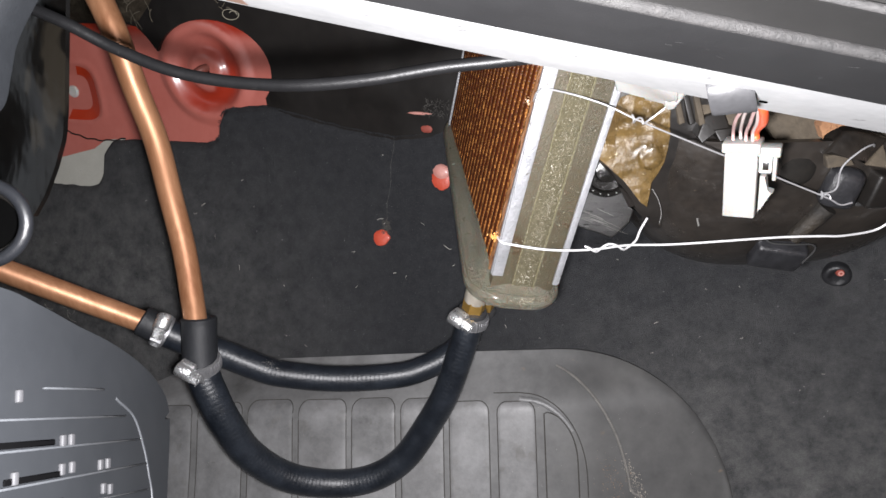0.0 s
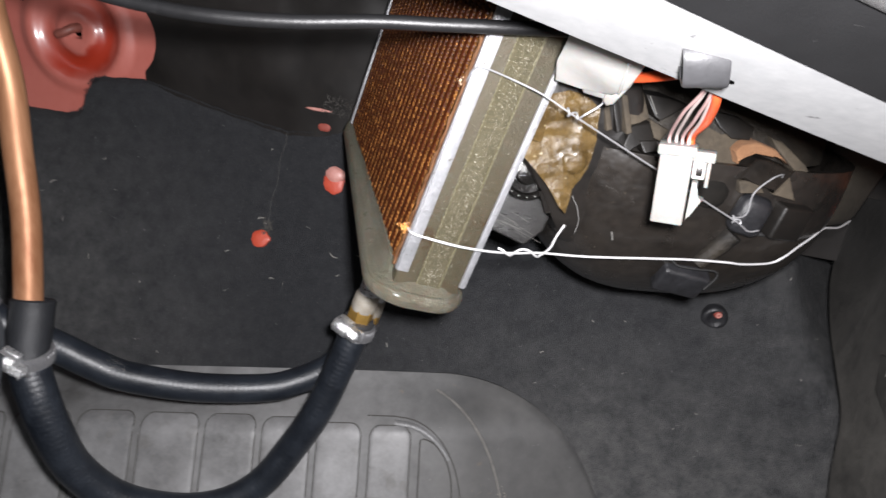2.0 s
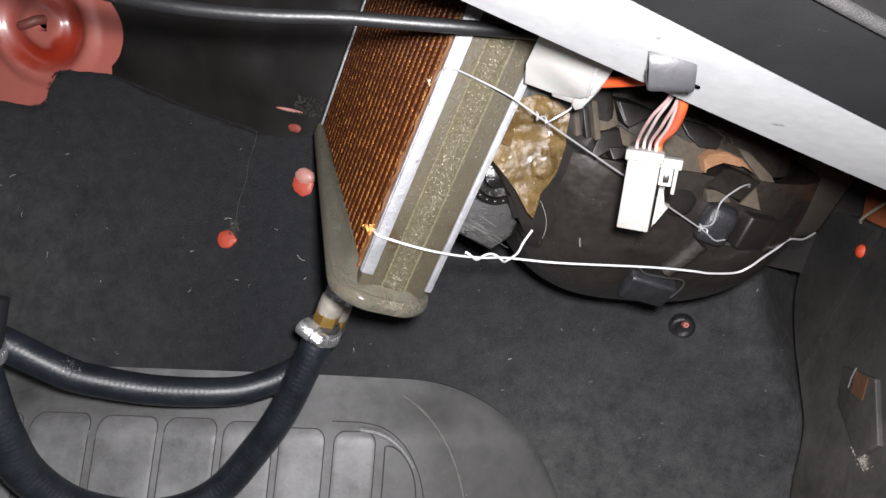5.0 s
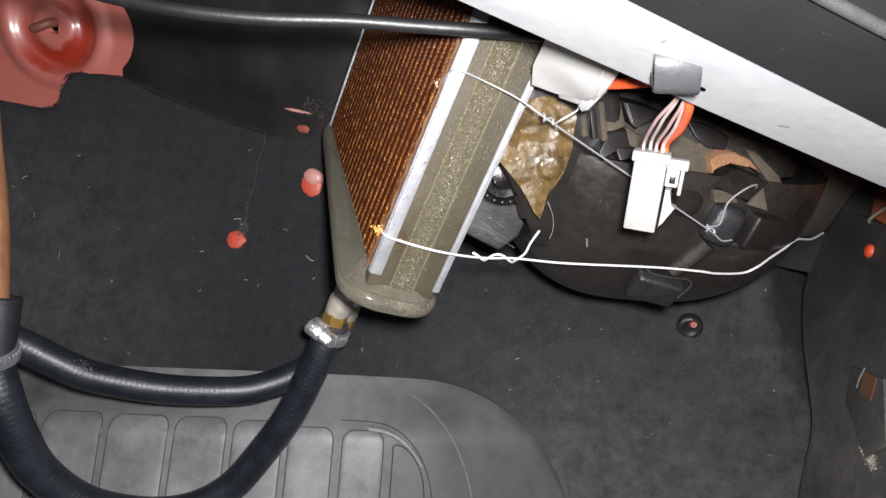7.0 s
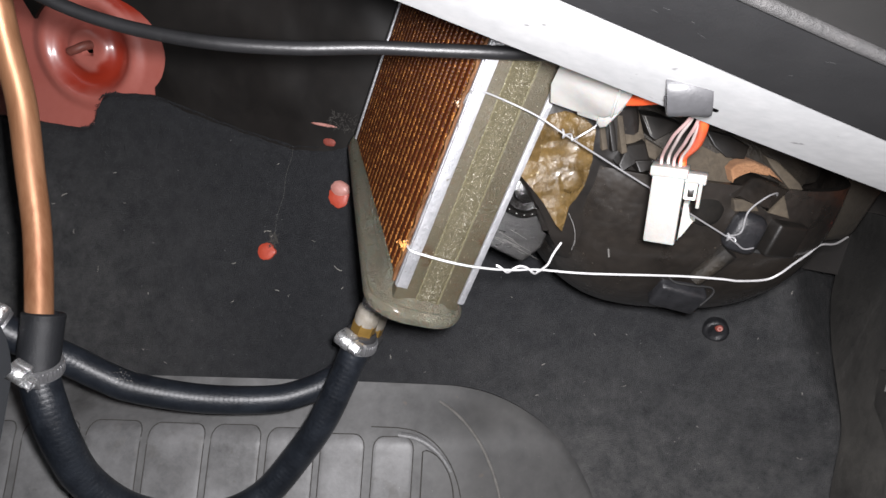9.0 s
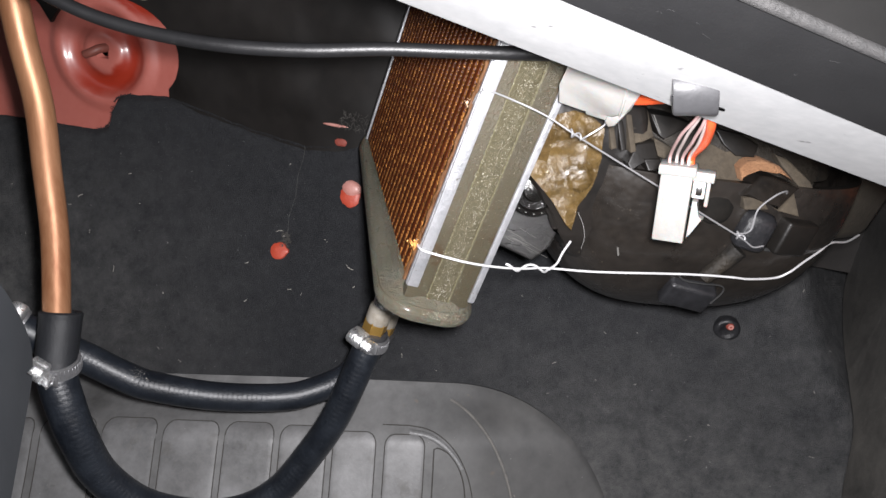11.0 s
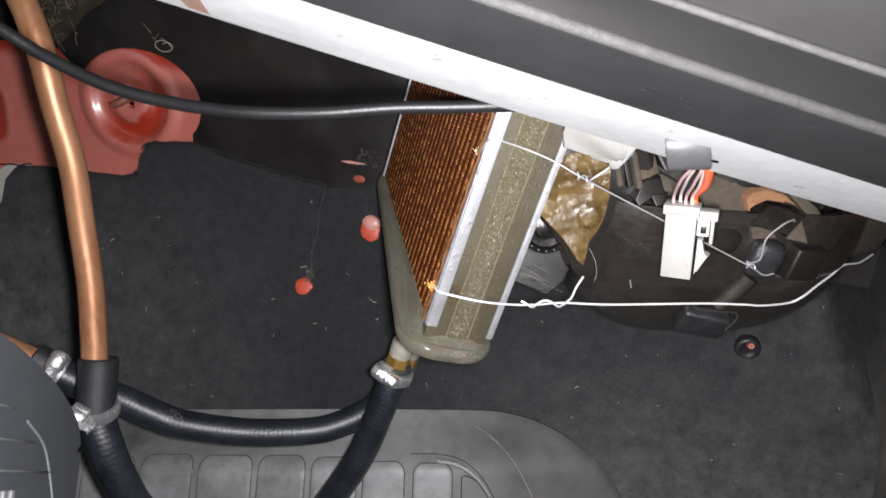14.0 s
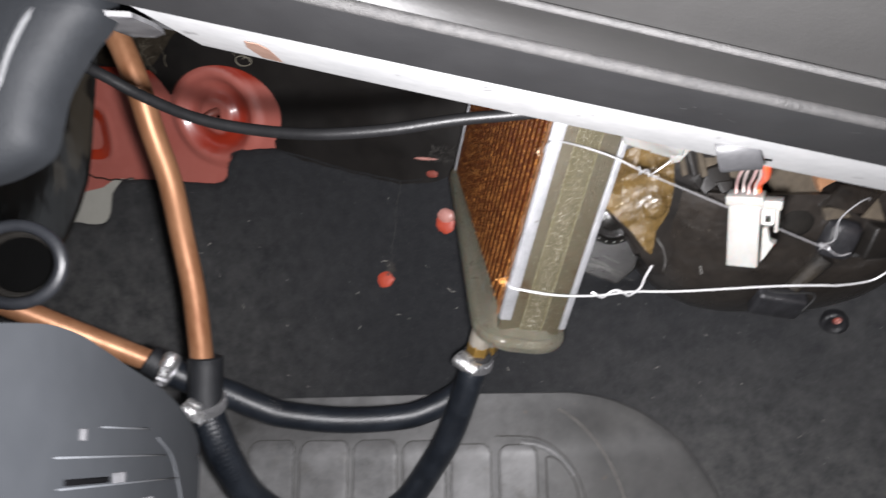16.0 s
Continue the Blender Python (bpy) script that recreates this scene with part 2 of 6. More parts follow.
def tube(path, radius, sides=16, bm=None, closed=False, caps=True, wob=None):
    """A swept round tube. radius: a number or a function of the share of the length."""
    bm = bm or bmesh.new()
    P = [Vector(p) for p in path]
    n = len(P)
    tangents = []
    for i in range(n):
        a = P[i - 1] if (i or closed) else P[0]
        b = P[(i + 1) % n] if (i < n - 1 or closed) else P[-1]
        tangents.append((b - a).normalized())
    ref = Vector((0, 0, 1)) if abs(tangents[0].z) < 0.9 else Vector((1, 0, 0))
    u = tangents[0].cross(ref).normalized()
    rings = []
    for i in range(n):
        t = tangents[i]
        u = (u - t * u.dot(t)).normalized()
        v = t.cross(u)
        ring = []
        for k in range(sides):
            a = 2 * math.pi * k / sides
            r = radius(i / max(1, n - 1)) if callable(radius) else radius
            if wob:
                r *= wob(i, a)
            ring.append(bm.verts.new(P[i] + (u * math.cos(a) + v * math.sin(a)) * r))
        rings.append(ring)
    for i in range(n if closed else n - 1):
        a, b = rings[i], rings[(i + 1) % n]
        for k in range(sides):
            bm.faces.new((a[k], a[(k + 1) % sides], b[(k + 1) % sides], b[k]))
    if caps and not closed:
        bm.faces.new(rings[0][::-1])
        bm.faces.new(rings[-1])
    return bm


def frame_of(origin, x, z):
    """A pose with the given x axis and, as near as may be, the given z axis."""
    X = Vector(x).normalized()
    Z = Vector(z)
    Z = (Z - X * Z.dot(X)).normalized()
    Y = Z.cross(X)
    M = Matrix((X, Y, Z)).transposed().to_4x4()
    M.translation = origin
    return M


def rbox(m, size, bevel=0.001, seg=2, bm=None, taper=1.0):
    """A bevelled box round the pose m; taper narrows its upper end."""
    b2 = bmesh.new()
    bmesh.ops.create_cube(b2, size=1.0)
    for v in b2.verts:
        k = taper if v.co.z > 0 else 1.0
        v.co = Vector((v.co.x * size[0] * k, v.co.y * size[1] * k, v.co.z * size[2]))
    if bevel:
        bmesh.ops.bevel(b2, geom=b2.edges[:], offset=min(bevel, 0.45 * min(size)), segments=seg, affect="EDGES", profile=0.5)
    bmesh.ops.transform(b2, matrix=m, verts=b2.verts)
    if bm is None:
        return b2
    me = bpy.data.meshes.new("tmp")
    b2.to_mesh(me)
    b2.free()
    bm.from_mesh(me)
    bpy.data.meshes.remove(me)
    return bm


def lathe(m, profile, sides=32, bm=None, cap=True):
    """Turns (radius, height) pairs round the z axis of the pose m."""
    bm = bm or bmesh.new()
    rings = [[bm.verts.new(m @ Vector((r * math.cos(2 * math.pi * k / sides), r * math.sin(2 * math.pi * k / sides), h))) for k in range(sides)] for r, h in profile]
    for a, b in zip(rings, rings[1:]):
        for k in range(sides):
            bm.faces.new((a[k], a[(k + 1) % sides], b[(k + 1) % sides], b[k]))
    if cap:
        bm.faces.new(rings[0][::-1])
        bm.faces.new(rings[-1])
    return bm


def slab(outline, to_world, thick, bevel=0.0, bm=None):
    """A flat plate with the outline (pairs), laid by to_world(a, b, h); its back lies thick below its face."""
    bm = bm or bmesh.new()
    n = len(outline)
    top = [bm.verts.new(to_world(a, b, 0.0)) for a, b in outline]
    low = [bm.verts.new(to_world(a, b, -thick)) for a, b in outline]
    f = bm.faces.new(top)
    g = bm.faces.new(low[::-1])
    for i in range(n):
        bm.faces.new((top[i], low[i], low[(i + 1) % n], top[(i + 1) % n]))
    if bevel:
        bmesh.ops.bevel(bm, geom=list(f.edges), offset=bevel, segments=3, affect="EDGES", profile=0.5)
    bmesh.ops.triangulate(bm, faces=[x for x in bm.faces if len(x.verts) > 4])
    return bm


def arc(cx, cy, r, a0, a1, n=12, ry=None):
    ry = ry or r
    return [(cx + r * math.cos(radians(a0 + (a1 - a0) * i / n)), cy + ry * math.sin(radians(a0 + (a1 - a0) * i / n))) for i in range(n + 1)]


# ---- the shape of the footwell ----
Z_KEYS = (-0.60, -0.20, -0.10, -0.03, 0.0, 0.064, 0.11, 0.16, 0.20, 0.24, 0.28, 0.6)
Y_KEYS = (0.10, 0.28, 0.40, 0.46, 0.485, 0.530, 0.560, 0.580, 0.602, 0.620, 0.626, 0.640)
SKEW = 0.28


def board_y(z):
    """How far ahead the toe board lies at the height z, at x = 0."""
    return sum(float(np.interp(z + k * 0.006, Z_KEYS, Y_KEYS)) for k in (-2, -1, 0, 1, 2)) / 5


def on_board(x, z, off=0.0):
    """A place on the toe board, off metres proud of it towards the cabin."""
    s = (board_y(z + 0.004) - board_y(z - 0.004)) / 0.008
    n = Vector((-SKEW, -1.0, s)).normalized()
    return Vector((x, board_y(z) - SKEW * x, z)) + n * off


FLOOR_Z = -0.115

TOP_X = (-0.60, -0.305, -0.295, -0.288, -0.2845, -0.2825, -0.275, -0.262, -0.172, -0.160, -0.153, -0.150, -0.146, -0.138, -0.095, -0.030, 0.015, 0.050, 0.075, 0.20, 0.30, 0.60)
TOP_Z = (0.197, 0.1975, 0.2010, 0.2080, 0.2160, 0.2320, 0.2400, 0.2420, 0.2440, 0.2465, 0.2520, 0.2660, 0.2745, 0.2780, 0.281, 0.268, 0.262, 0.268, 0.290, 0.300, 0.330, 0.330)


def carpet_top(x):
    return float(np.interp(x, TOP_X, TOP_Z)) + 0.0008 * noise.noise((x * 90, 3.1, 0)) + 0.0004 * noise.noise((x * 420, 7.7, 0))


def build_carpet():
    bm = bmesh.new()
    cols, rows = 460, 90
    x0, x1 = -0.55, 0.52
    grid = []
    for i in range(cols + 1):
        x = x0 + (x1 - x0) * i / cols
        zt = carpet_top(x)
        col = []
        for j in range(rows + 1):
            z = FLOOR_Z + (zt - FLOOR_Z) * j / rows
            bumpy = 0.0016 * noise.noise((x * 18, z * 18, 1.0)) + 0.0007 * noise.noise((x * 90, z * 90, 2.0))
            edge = 0.004 * max(0.0, 1 - (zt - z) / 0.006) ** 2
            p = on_board(x, z, bumpy - edge)
            # slopes away beside the side trim, shaped to turn the strip there dark
            gap = max(0.0, x - float(np.interp(z, (0.12, 0.16, 0.182, 0.209, 0.245, 0.32), (0.440, 0.416, 0.402, 0.392, 0.384, 0.380))))
            p.y += 30 * gap * gap if gap < 0.0233 else 0.0163 + 1.40 * (gap - 0.0233)
            col.append(bm.verts.new(p))
        # turned-over edge
        col.append(bm.verts.new(on_board(x, zt + 0.001, -0.008)))
        grid.append(col)
    # flat floor towards the cabin
    for i in range(cols + 1):
        p = grid[i][0].co
        grid[i].insert(0, bm.verts.new((p.x, p.y - 0.35, FLOOR_Z - 0.01)))
        grid[i].insert(0, bm.verts.new((p.x, -0.655, FLOOR_Z - 0.02)))
    for a, b in zip(grid, grid[1:]):
        for j in range(len(a) - 1):
            bm.faces.new((a[j], b[j], b[j + 1], a[j + 1]))
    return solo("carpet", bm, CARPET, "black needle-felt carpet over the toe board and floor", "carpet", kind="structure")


RECESS = (-0.3145, 0.2845)


def recess_distance(x, z):
    """How far out of the middle of the square recess, on rounded squares."""
    return (abs((x - RECESS[0]) / 1.10) ** 4 + abs(z - RECESS[1]) ** 4) ** 0.25


def red_height(x, z):
    """Pressed relief of the red bulkhead: a round dish with a boss, and a square recess."""
    r = math.hypot(x + 0.161, z - 0.309)
    h = float(np.interp(r, (0.0, 0.0035, 0.005, 0.012, 0.0155, 0.021, 0.027, 0.0315, 0.0355, 0.0380, 0.0405, 0.043, 0.049), (-0.004, -0.004, 0.0015, 0.0024, 0.0016, -0.0034, -0.0044, -0.0024, 0.0018, 0.0032, 0.0034, 0.0026, 0.0)))
    h += float(np.interp(recess_distance(x, z), (0.0, 0.0150, 0.0170, 0.0265, 0.0285, 0.034), (-0.0042, -0.0042, -0.0038, -0.0002, 0.0008, 0.0)))
    return h


DIRTYRED = mat("dirty_red_metal", (0.13, 0.036, 0.026), 0.45, col2=(0.24, 0.078, 0.058), scale=120)
REDDEEP = mat("deep_red_paint", (0.40, 0.030, 0.008), 0.14, col2=(0.46, 0.050, 0.018), scale=60, coat=0.6, coat_rough=0.08, rough2=0.25)


MATTEBLACK = mat("dark_gap", (0.0012, 0.0012, 0.0012), 0.9, col2=(0.0016, 0.0016, 0.0016), spec=0.0)


def deepen_crescents(material):
    """Paints deeper red into the dish's hollow and brow, where the torch's haze is missing."""
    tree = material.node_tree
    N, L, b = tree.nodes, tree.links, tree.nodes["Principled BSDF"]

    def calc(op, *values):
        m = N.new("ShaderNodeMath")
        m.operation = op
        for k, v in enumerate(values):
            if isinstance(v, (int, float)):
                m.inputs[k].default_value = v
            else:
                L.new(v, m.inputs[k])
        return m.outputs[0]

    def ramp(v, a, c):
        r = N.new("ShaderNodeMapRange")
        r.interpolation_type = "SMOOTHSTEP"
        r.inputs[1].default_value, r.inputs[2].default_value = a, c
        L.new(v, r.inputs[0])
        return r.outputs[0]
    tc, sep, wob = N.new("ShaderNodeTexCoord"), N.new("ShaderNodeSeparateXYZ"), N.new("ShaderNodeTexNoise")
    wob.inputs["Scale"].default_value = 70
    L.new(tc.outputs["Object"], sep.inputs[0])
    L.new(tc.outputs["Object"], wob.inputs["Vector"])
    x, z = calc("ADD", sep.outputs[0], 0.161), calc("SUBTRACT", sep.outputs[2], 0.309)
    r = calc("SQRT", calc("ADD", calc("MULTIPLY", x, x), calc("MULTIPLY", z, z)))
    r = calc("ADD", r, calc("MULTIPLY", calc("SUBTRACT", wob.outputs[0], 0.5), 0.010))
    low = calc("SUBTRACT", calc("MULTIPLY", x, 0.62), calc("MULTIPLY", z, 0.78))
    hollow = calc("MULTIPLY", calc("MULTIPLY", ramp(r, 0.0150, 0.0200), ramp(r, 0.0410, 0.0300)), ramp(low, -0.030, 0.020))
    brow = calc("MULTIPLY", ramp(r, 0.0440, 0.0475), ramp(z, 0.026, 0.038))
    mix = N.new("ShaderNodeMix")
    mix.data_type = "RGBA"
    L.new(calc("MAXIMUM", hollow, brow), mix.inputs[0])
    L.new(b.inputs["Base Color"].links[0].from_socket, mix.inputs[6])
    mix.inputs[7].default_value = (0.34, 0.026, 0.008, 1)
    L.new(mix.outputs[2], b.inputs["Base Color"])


deepen_crescents(RED)


def build_bulkhead():
    bm = bmesh.new()
    x0, x1, z0, z1, step = -0.55, 0.10, 0.10, 0.50, 0.0020
    nx, nz = int((x1 - x0) / step), int((z1 - z0) / step)
    grid = [[bm.verts.new(on_board(x0 + i * step, z0 + j * step, -0.009 + red_height(x0 + i * step, z0 + j * step))) for j in range(nz + 1)] for i in range(nx + 1)]
    for a, b in zip(grid, grid[1:]):
        for j in range(nz):
            bm.faces.new((a[j], b[j], b[j + 1], a[j + 1]))
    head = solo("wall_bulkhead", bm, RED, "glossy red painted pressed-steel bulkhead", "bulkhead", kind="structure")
    # grey plug in the square recess
    p = on_board(-0.317, 0.2845, -0.0130)
    part("plug", lathe(frame_of(p, (1, -SKEW, 0), (-0.27, -0.96, 0.1)), [(0.006, 0.0), (0.006, 0.0012), (0.005, 0.002), (0.001, 0.002)], 20), NYLONOLD, head, "grey round plug")
    part("boss_hole", lathe(frame_of(on_board(-0.161, 0.309, -0.0122), (1, -SKEW, 0), (-0.27, -0.96, 0.1)), [(0.0034, 0.0), (0.0034, 0.0006), (0.001, 0.0008)], 20), MATTEBLACK, head, "dark hole in the boss")
    # deeper red on the right and lower wall of the square recess
    wallring = bmesh.new()
    rows = []
    for d in (0.0168, 0.0200, 0.0232, 0.0262):
        row = []
        for k in range(25):
            t = radians(-115 + 180 * k / 24)
            c, s = math.cos(t), math.sin(t)
            r = d / (abs(c / 1.10) ** 4 + abs(s) ** 4) ** 0.25
            x, z = RECESS[0] + r * c, RECESS[1] + r * s
            row.append(wallring.verts.new(on_board(x, z, -0.0078 + red_height(x, z))))
        rows.append(row)
    for p, q in zip(rows, rows[1:]):
        for k in range(24):
            wallring.faces.new((p[k], p[k + 1], q[k + 1], q[k]))
    part("recess_wall", wallring, REDDEEP, head, "deep red wall of the recess")
    path = spline([on_board(-0.1575, 0.3135, -0.010), on_board(-0.1610, 0.3120, -0.003), on_board(-0.1655, 0.3088, 0.0006), on_board(-0.1710, 0.3062, 0.0010)], 8)
    part("tongue", tube(path, lambda s: 0.0038 - 0.0004 * s, 16), DIRTYRED, head, "bent dirty red metal tongue")
    return head


SLIT = (0.043, 0.368)


def build_liner():
    """Black bitumen sheet with a cut-out round the dish, in front of the bulkhead."""
    hole = arc(-0.149, 0.3125, 0.057, -34, 160, 28, 0.0430)
    outline = [(-0.60, 0.60), (-0.60, 0.352), (-0.232, 0.351), (-0.2200, 0.3490), (-0.2110, 0.3400)] + hole[::-1] + [(-0.098, 0.240), (0.50, 0.240), (0.50, 0.60)]
    pts = []
    for (a, b), (c, d) in zip(outline, outline[1:] + outline[:1]):
        m = max(1, int(math.hypot(c - a, d - b) / 0.02))
        pts += [(a + (c - a) * k / m, b + (d - b) * k / m) for k in range(m)]
    bm = bmesh.new()
    front = [bm.verts.new(on_board(a, b, -0.004 if b < 0.30 else -0.003)) for a, b in pts]
    f = bm.faces.new(front)
    ex = bmesh.ops.extrude_face_region(bm, geom=[f])
    away = Vector((SKEW, 1, 0)).normalized() * 0.004
    bmesh.ops.translate(bm, vec=away, verts=[v for v in ex["geom"] if isinstance(v, bmesh.types.BMVert)])
    bmesh.ops.triangulate(bm, faces=bm.faces[:])
    liner = solo("wall_liner", bm, LINER, "black bitumen sound-deadening sheet on the bulkhead", "liner", kind="structure")
    part("slit", tube([on_board(SLIT[0] + 0.0010 * math.sin(k), SLIT[1] - 0.020 * k / 8, -0.0028) for k in range(9)], lambda s: 0.0002 + 0.0009 * math.sin(math.pi * s), 6), MATTEBLACK, liner, "short dark slit")
    for fold in ([(-0.064, 0.352), (-0.048, 0.334), (-0.034, 0.312), (-0.026, 0.290)], [(0.004, 0.350), (0.010, 0.325), (0.006, 0.300)], [(-0.060, 0.392), (-0.030, 0.372), (0.020, 0.366)]):
        path = spline([on_board(x, z, -0.0158) for x, z in fold], 8)
        part("crease", tube(path, lambda s: 0.0112 + 0.0024 * math.sin(math.pi * s), 40), LINER, liner)
    return liner


build_carpet()
build_bulkhead()
build_liner()

# closing walls of the cabin, out of view, pale to bounce fill light
def wall(name, x0, x1, y0, y1, z0, z1, label, category="wall"):
    m = Matrix.Translation(((x0 + x1) / 2, (y0 + y1) / 2, (z0 + z1) / 2))
    return solo(name, rbox(m, (x1 - x0, y1 - y0, z1 - z0), 0.0), CABIN, label, category, kind="structure")


wall("wall_front", -0.75, 0.75, 0.86, 0.90, -0.2, 1.0, "dark plain wall behind the bulkhead")
# side openings are added to let in fill from the world
for side, x in (("left", -0.79), ("right", 0.75)):
    wall("wall_" + side, x, x + 0.04, -0.70, 0.90, -0.2, 0.62, "plain grey unseen cabin side below an opening added for fill light")
    wall("wall_" + side + "_pillar", x, x + 0.04, -0.70, -0.62, 0.62, 1.0, "plain grey unseen pillar behind the side opening")
    wall("wall_" + side + "_post", x, x + 0.04, 0.30, 0.90, 0.62, 1.0, "plain grey windscreen post")
wall("wall_back", -0.75, 0.75, -0.70, -0.66, -0.2, 1.0, "plain grey cabin rear")
wall("ceiling", -0.75, 0.75, -0.66, 0.86, 1.0, 1.04, "plain grey cabin headlining", "ceiling")
wall("floor", -0.75, 0.75, -0.66, 0.86, -0.24, -0.2, "dark cabin floor pan", "floor")

# ---- kick panel at the side ----
def build_kick():
    side = Vector((0.963, -0.27, 0.0))
    ahead = Vector((0.27, 0.963, 0.0))
    origin = Vector((0.415, 0.45, 0.2))
    edge = spline([(-0.0248, 0.1031, 0), (0.0025, 0.0995, 0), (0.0188, 0.0979, 0), (0.0388, 0.0936, 0), (0.0530, 0.0895, 0), (0.0580, 0.0800, 0), (0.0590, 0.0600, 0), (0.0580, 0.0420, 0), (0.0490, 0.0200, 0), (0.0231, -0.0035, 0), (-0.010, -0.023, 0), (-0.034, -0.040, 0), (-0.050, -0.075, 0), (-0.075, -0.125, 0), (-0.09, -0.25, 0)], 8)
    edge = [(p.x, p.y) for p in edge]
    outline = edge + [(-0.9, -0.25), (-0.9, 0.20)]

    def put(a, b, h):
        return origin + ahead * a + Vector((0, 0, b)) - side * h
    ob = solo("kick_panel", slab(outline, put, 0.008, 0.003), KICK, "dark grey vinyl side trim panel with a soft rolled edge", "trim panel", kind="structure")
    return ob, put


KICKPANEL, on_kick = build_kick()

# ---- rubber mat ----
def mat_place(x, v, off):
    # the stiff sheet stands off the skewed board towards the tunnel side, and touches it along its upper edge
    s = min(1.0, max(0.0, (0.0878 - v) / 0.040))
    lift = (0.003 + 0.11 * min(0.30, max(0.0, 0.265 - x))) * s * s * (3 - 2 * s)
    return on_board(x + 0.2 * lift, v + 0.157 * x, off + lift)


def build_mat():
    m = thing("floor_mat", mat_place(0, -0.1, 0.003), "grey worn rubber floor mat with moulded ribs on the carpet", "floor mat")
    cols, rows = 120, 70
    bm = bmesh.new()

    def top_v(x):
        t = min(1.0, max(0.0, (x - 0.151) / 0.121))
        t2 = min(1.0, max(0.0, (-0.13 - x) / 0.14))
        return 0.0878 - 0.110 * (1 - math.sqrt(max(0.0, 1 - t ** 2))) - 0.06 * (1 - math.sqrt(max(0.0, 1 - t2 ** 2)))
    up, low = [], []
    for i in range(cols + 1):
        s = i / cols
        x = -0.27 + 0.542 * (1 - (1 - s) ** 1.6)
        cu = []
        for j in range(rows + 1):
            vv = -0.20 + (top_v(x) + 0.20) * j / rows
            rim = min(1.0, (top_v(x) - vv) / 0.004, (0.272 - x) / 0.003)
            cu.append(bm.verts.new(mat_place(x, vv, 0.0053 + 0.0010 * rim + 0.0012 * noise.noise((x * 14, vv * 14, 5)))))
        low.append([bm.verts.new(mat_place(x, -0.20 + (top_v(x) + 0.20) * j / rows, 0.001)) for j in range(rows + 1)] if i == cols else [bm.verts.new(mat_place(x, top_v(x), 0.001))])
        up.append(cu)
    for a, b in zip(up, up[1:]):
        for j in range(rows):
            bm.faces.new((a[j], b[j], b[j + 1], a[j + 1]))
    for i in range(cols):
        bm.faces.new((up[i][rows], up[i + 1][rows], low[i + 1][-1], low[i][-1]))
    for j in range(rows):
        bm.faces.new((up[cols][j + 1], up[cols][j], low[cols][j], low[cols][j + 1]))
    part("sheet", bm, RUBBERMAT, m)

    def dense(path, step=0.006):
        out = []
        for (a, b), (c, d) in zip(path, path[1:]):
            n = max(1, int(math.hypot(c - a, d - b) / step))
            out += [(a + (c - a) * q / n, b + (d - b) * q / n) for q in range(n)]
        return out + [path[-1]]

    def panel(left, right, top, r):
        """A raised field with rounded upper corners, and the dark groove round it."""
        lo = -0.17
        field = bmesh.new()
        grid = []
        for q in range(31):
            b = lo + (top - lo) * (1 - (1 - q / 30) ** 1.7)
            inset = r - math.sqrt(max(0.0, r * r - max(0.0, b - (top - r)) ** 2))
            row = []
            for k, h in ((0.0, 0.0062), (0.04, 0.0066), (0.10, 0.0067), (0.35, 0.0067), (0.65, 0.0067), (0.90, 0.0067), (0.96, 0.0066), (1.0, 0.0062)):
                h = h - 0.0005 * max(0.0, 1 - (top - b) / 0.0025)
                a = left + inset + (right - left - 2 * inset) * k
                row.append(field.verts.new(mat_place(a, b, h + 0.0012 * noise.noise((a * 14, b * 14, 5)))))
            grid.append(row)
        for a, b in zip(grid, grid[1:]):
            for c in range(7):
                field.faces.new((a[c], a[c + 1], b[c + 1], b[c]))
        part("panel", field, PANELRUBBER, m)
        edge = dense([(left, lo), (left, top - r)] + arc(left + r, top - r, r, 180, 90, 6) + arc(right - r, top - r, r, 90, 0, 6) + [(right, lo)])
        part("groove", tube([mat_place(a, b, 0.0063 + 0.0012 * noise.noise((a * 14, b * 14, 5))) for a, b in edge], 0.00038, 6), GROOVEDARK, m, "dark groove")

    for left, right, top in ((-0.212, -0.169, 0.0640), (-0.163, -0.1205, 0.0650), (-0.1150, -0.0735, 0.0660), (-0.0680, -0.0262, 0.0655), (-0.0215, 0.0146, 0.0655), (0.0195, 0.0540, 0.0645), (0.0588, 0.0905, 0.0618), (0.0972, 0.1268, 0.0608)):
        panel(left + 0.002, right + 0.002, top - 0.0058, 0.0075)
    bend = [(0.1338, -0.17), (0.1338, 0.0520)] + arc(0.1338, 0.0200, 0.0245, 84, 0, 12, 0.0330) + [(0.1590, -0.17)]
    inner = [(0.0950, 0.0662), (0.1150, 0.0660)] + arc(0.1180, 0.0100, 0.0470, 88, 0, 16, 0.0555) + [(0.1655, -0.17)]
    outer = [(0.1120, 0.0895)] + arc(0.1200, -0.0100, 0.0770, 86, 8, 20, 0.0980) + [(0.1985, 0.0010), (0.2085, -0.0030), (0.2200, -0.06), (0.2230, -0.17)]
    band = [(a, b - 0.0046) for a, b in inner[1:12]]
    bend, inner, outer, band = ([(a + 0.002, b - 0.0056) for a, b in path] for path in (bend, inner, outer[5:], band))
    for name, path, r, sink, stuff in (("groove", bend, 0.0005, 0.0, GROOVEDARK), ("groove", inner, 0.0004, 0.0, GROOVEDARK), ("rib", band, 0.0036, 0.0030, GLOSSRUBBER), ("rib", outer, 0.0011, 0.0002, RUBSCUFF)):
        part(name, tube([mat_place(a, b, 0.0064 - sink + 0.0012 * noise.noise((a * 14, b * 14, 5))) for a, b in dense(path)], r, 16), stuff, m)
    return m


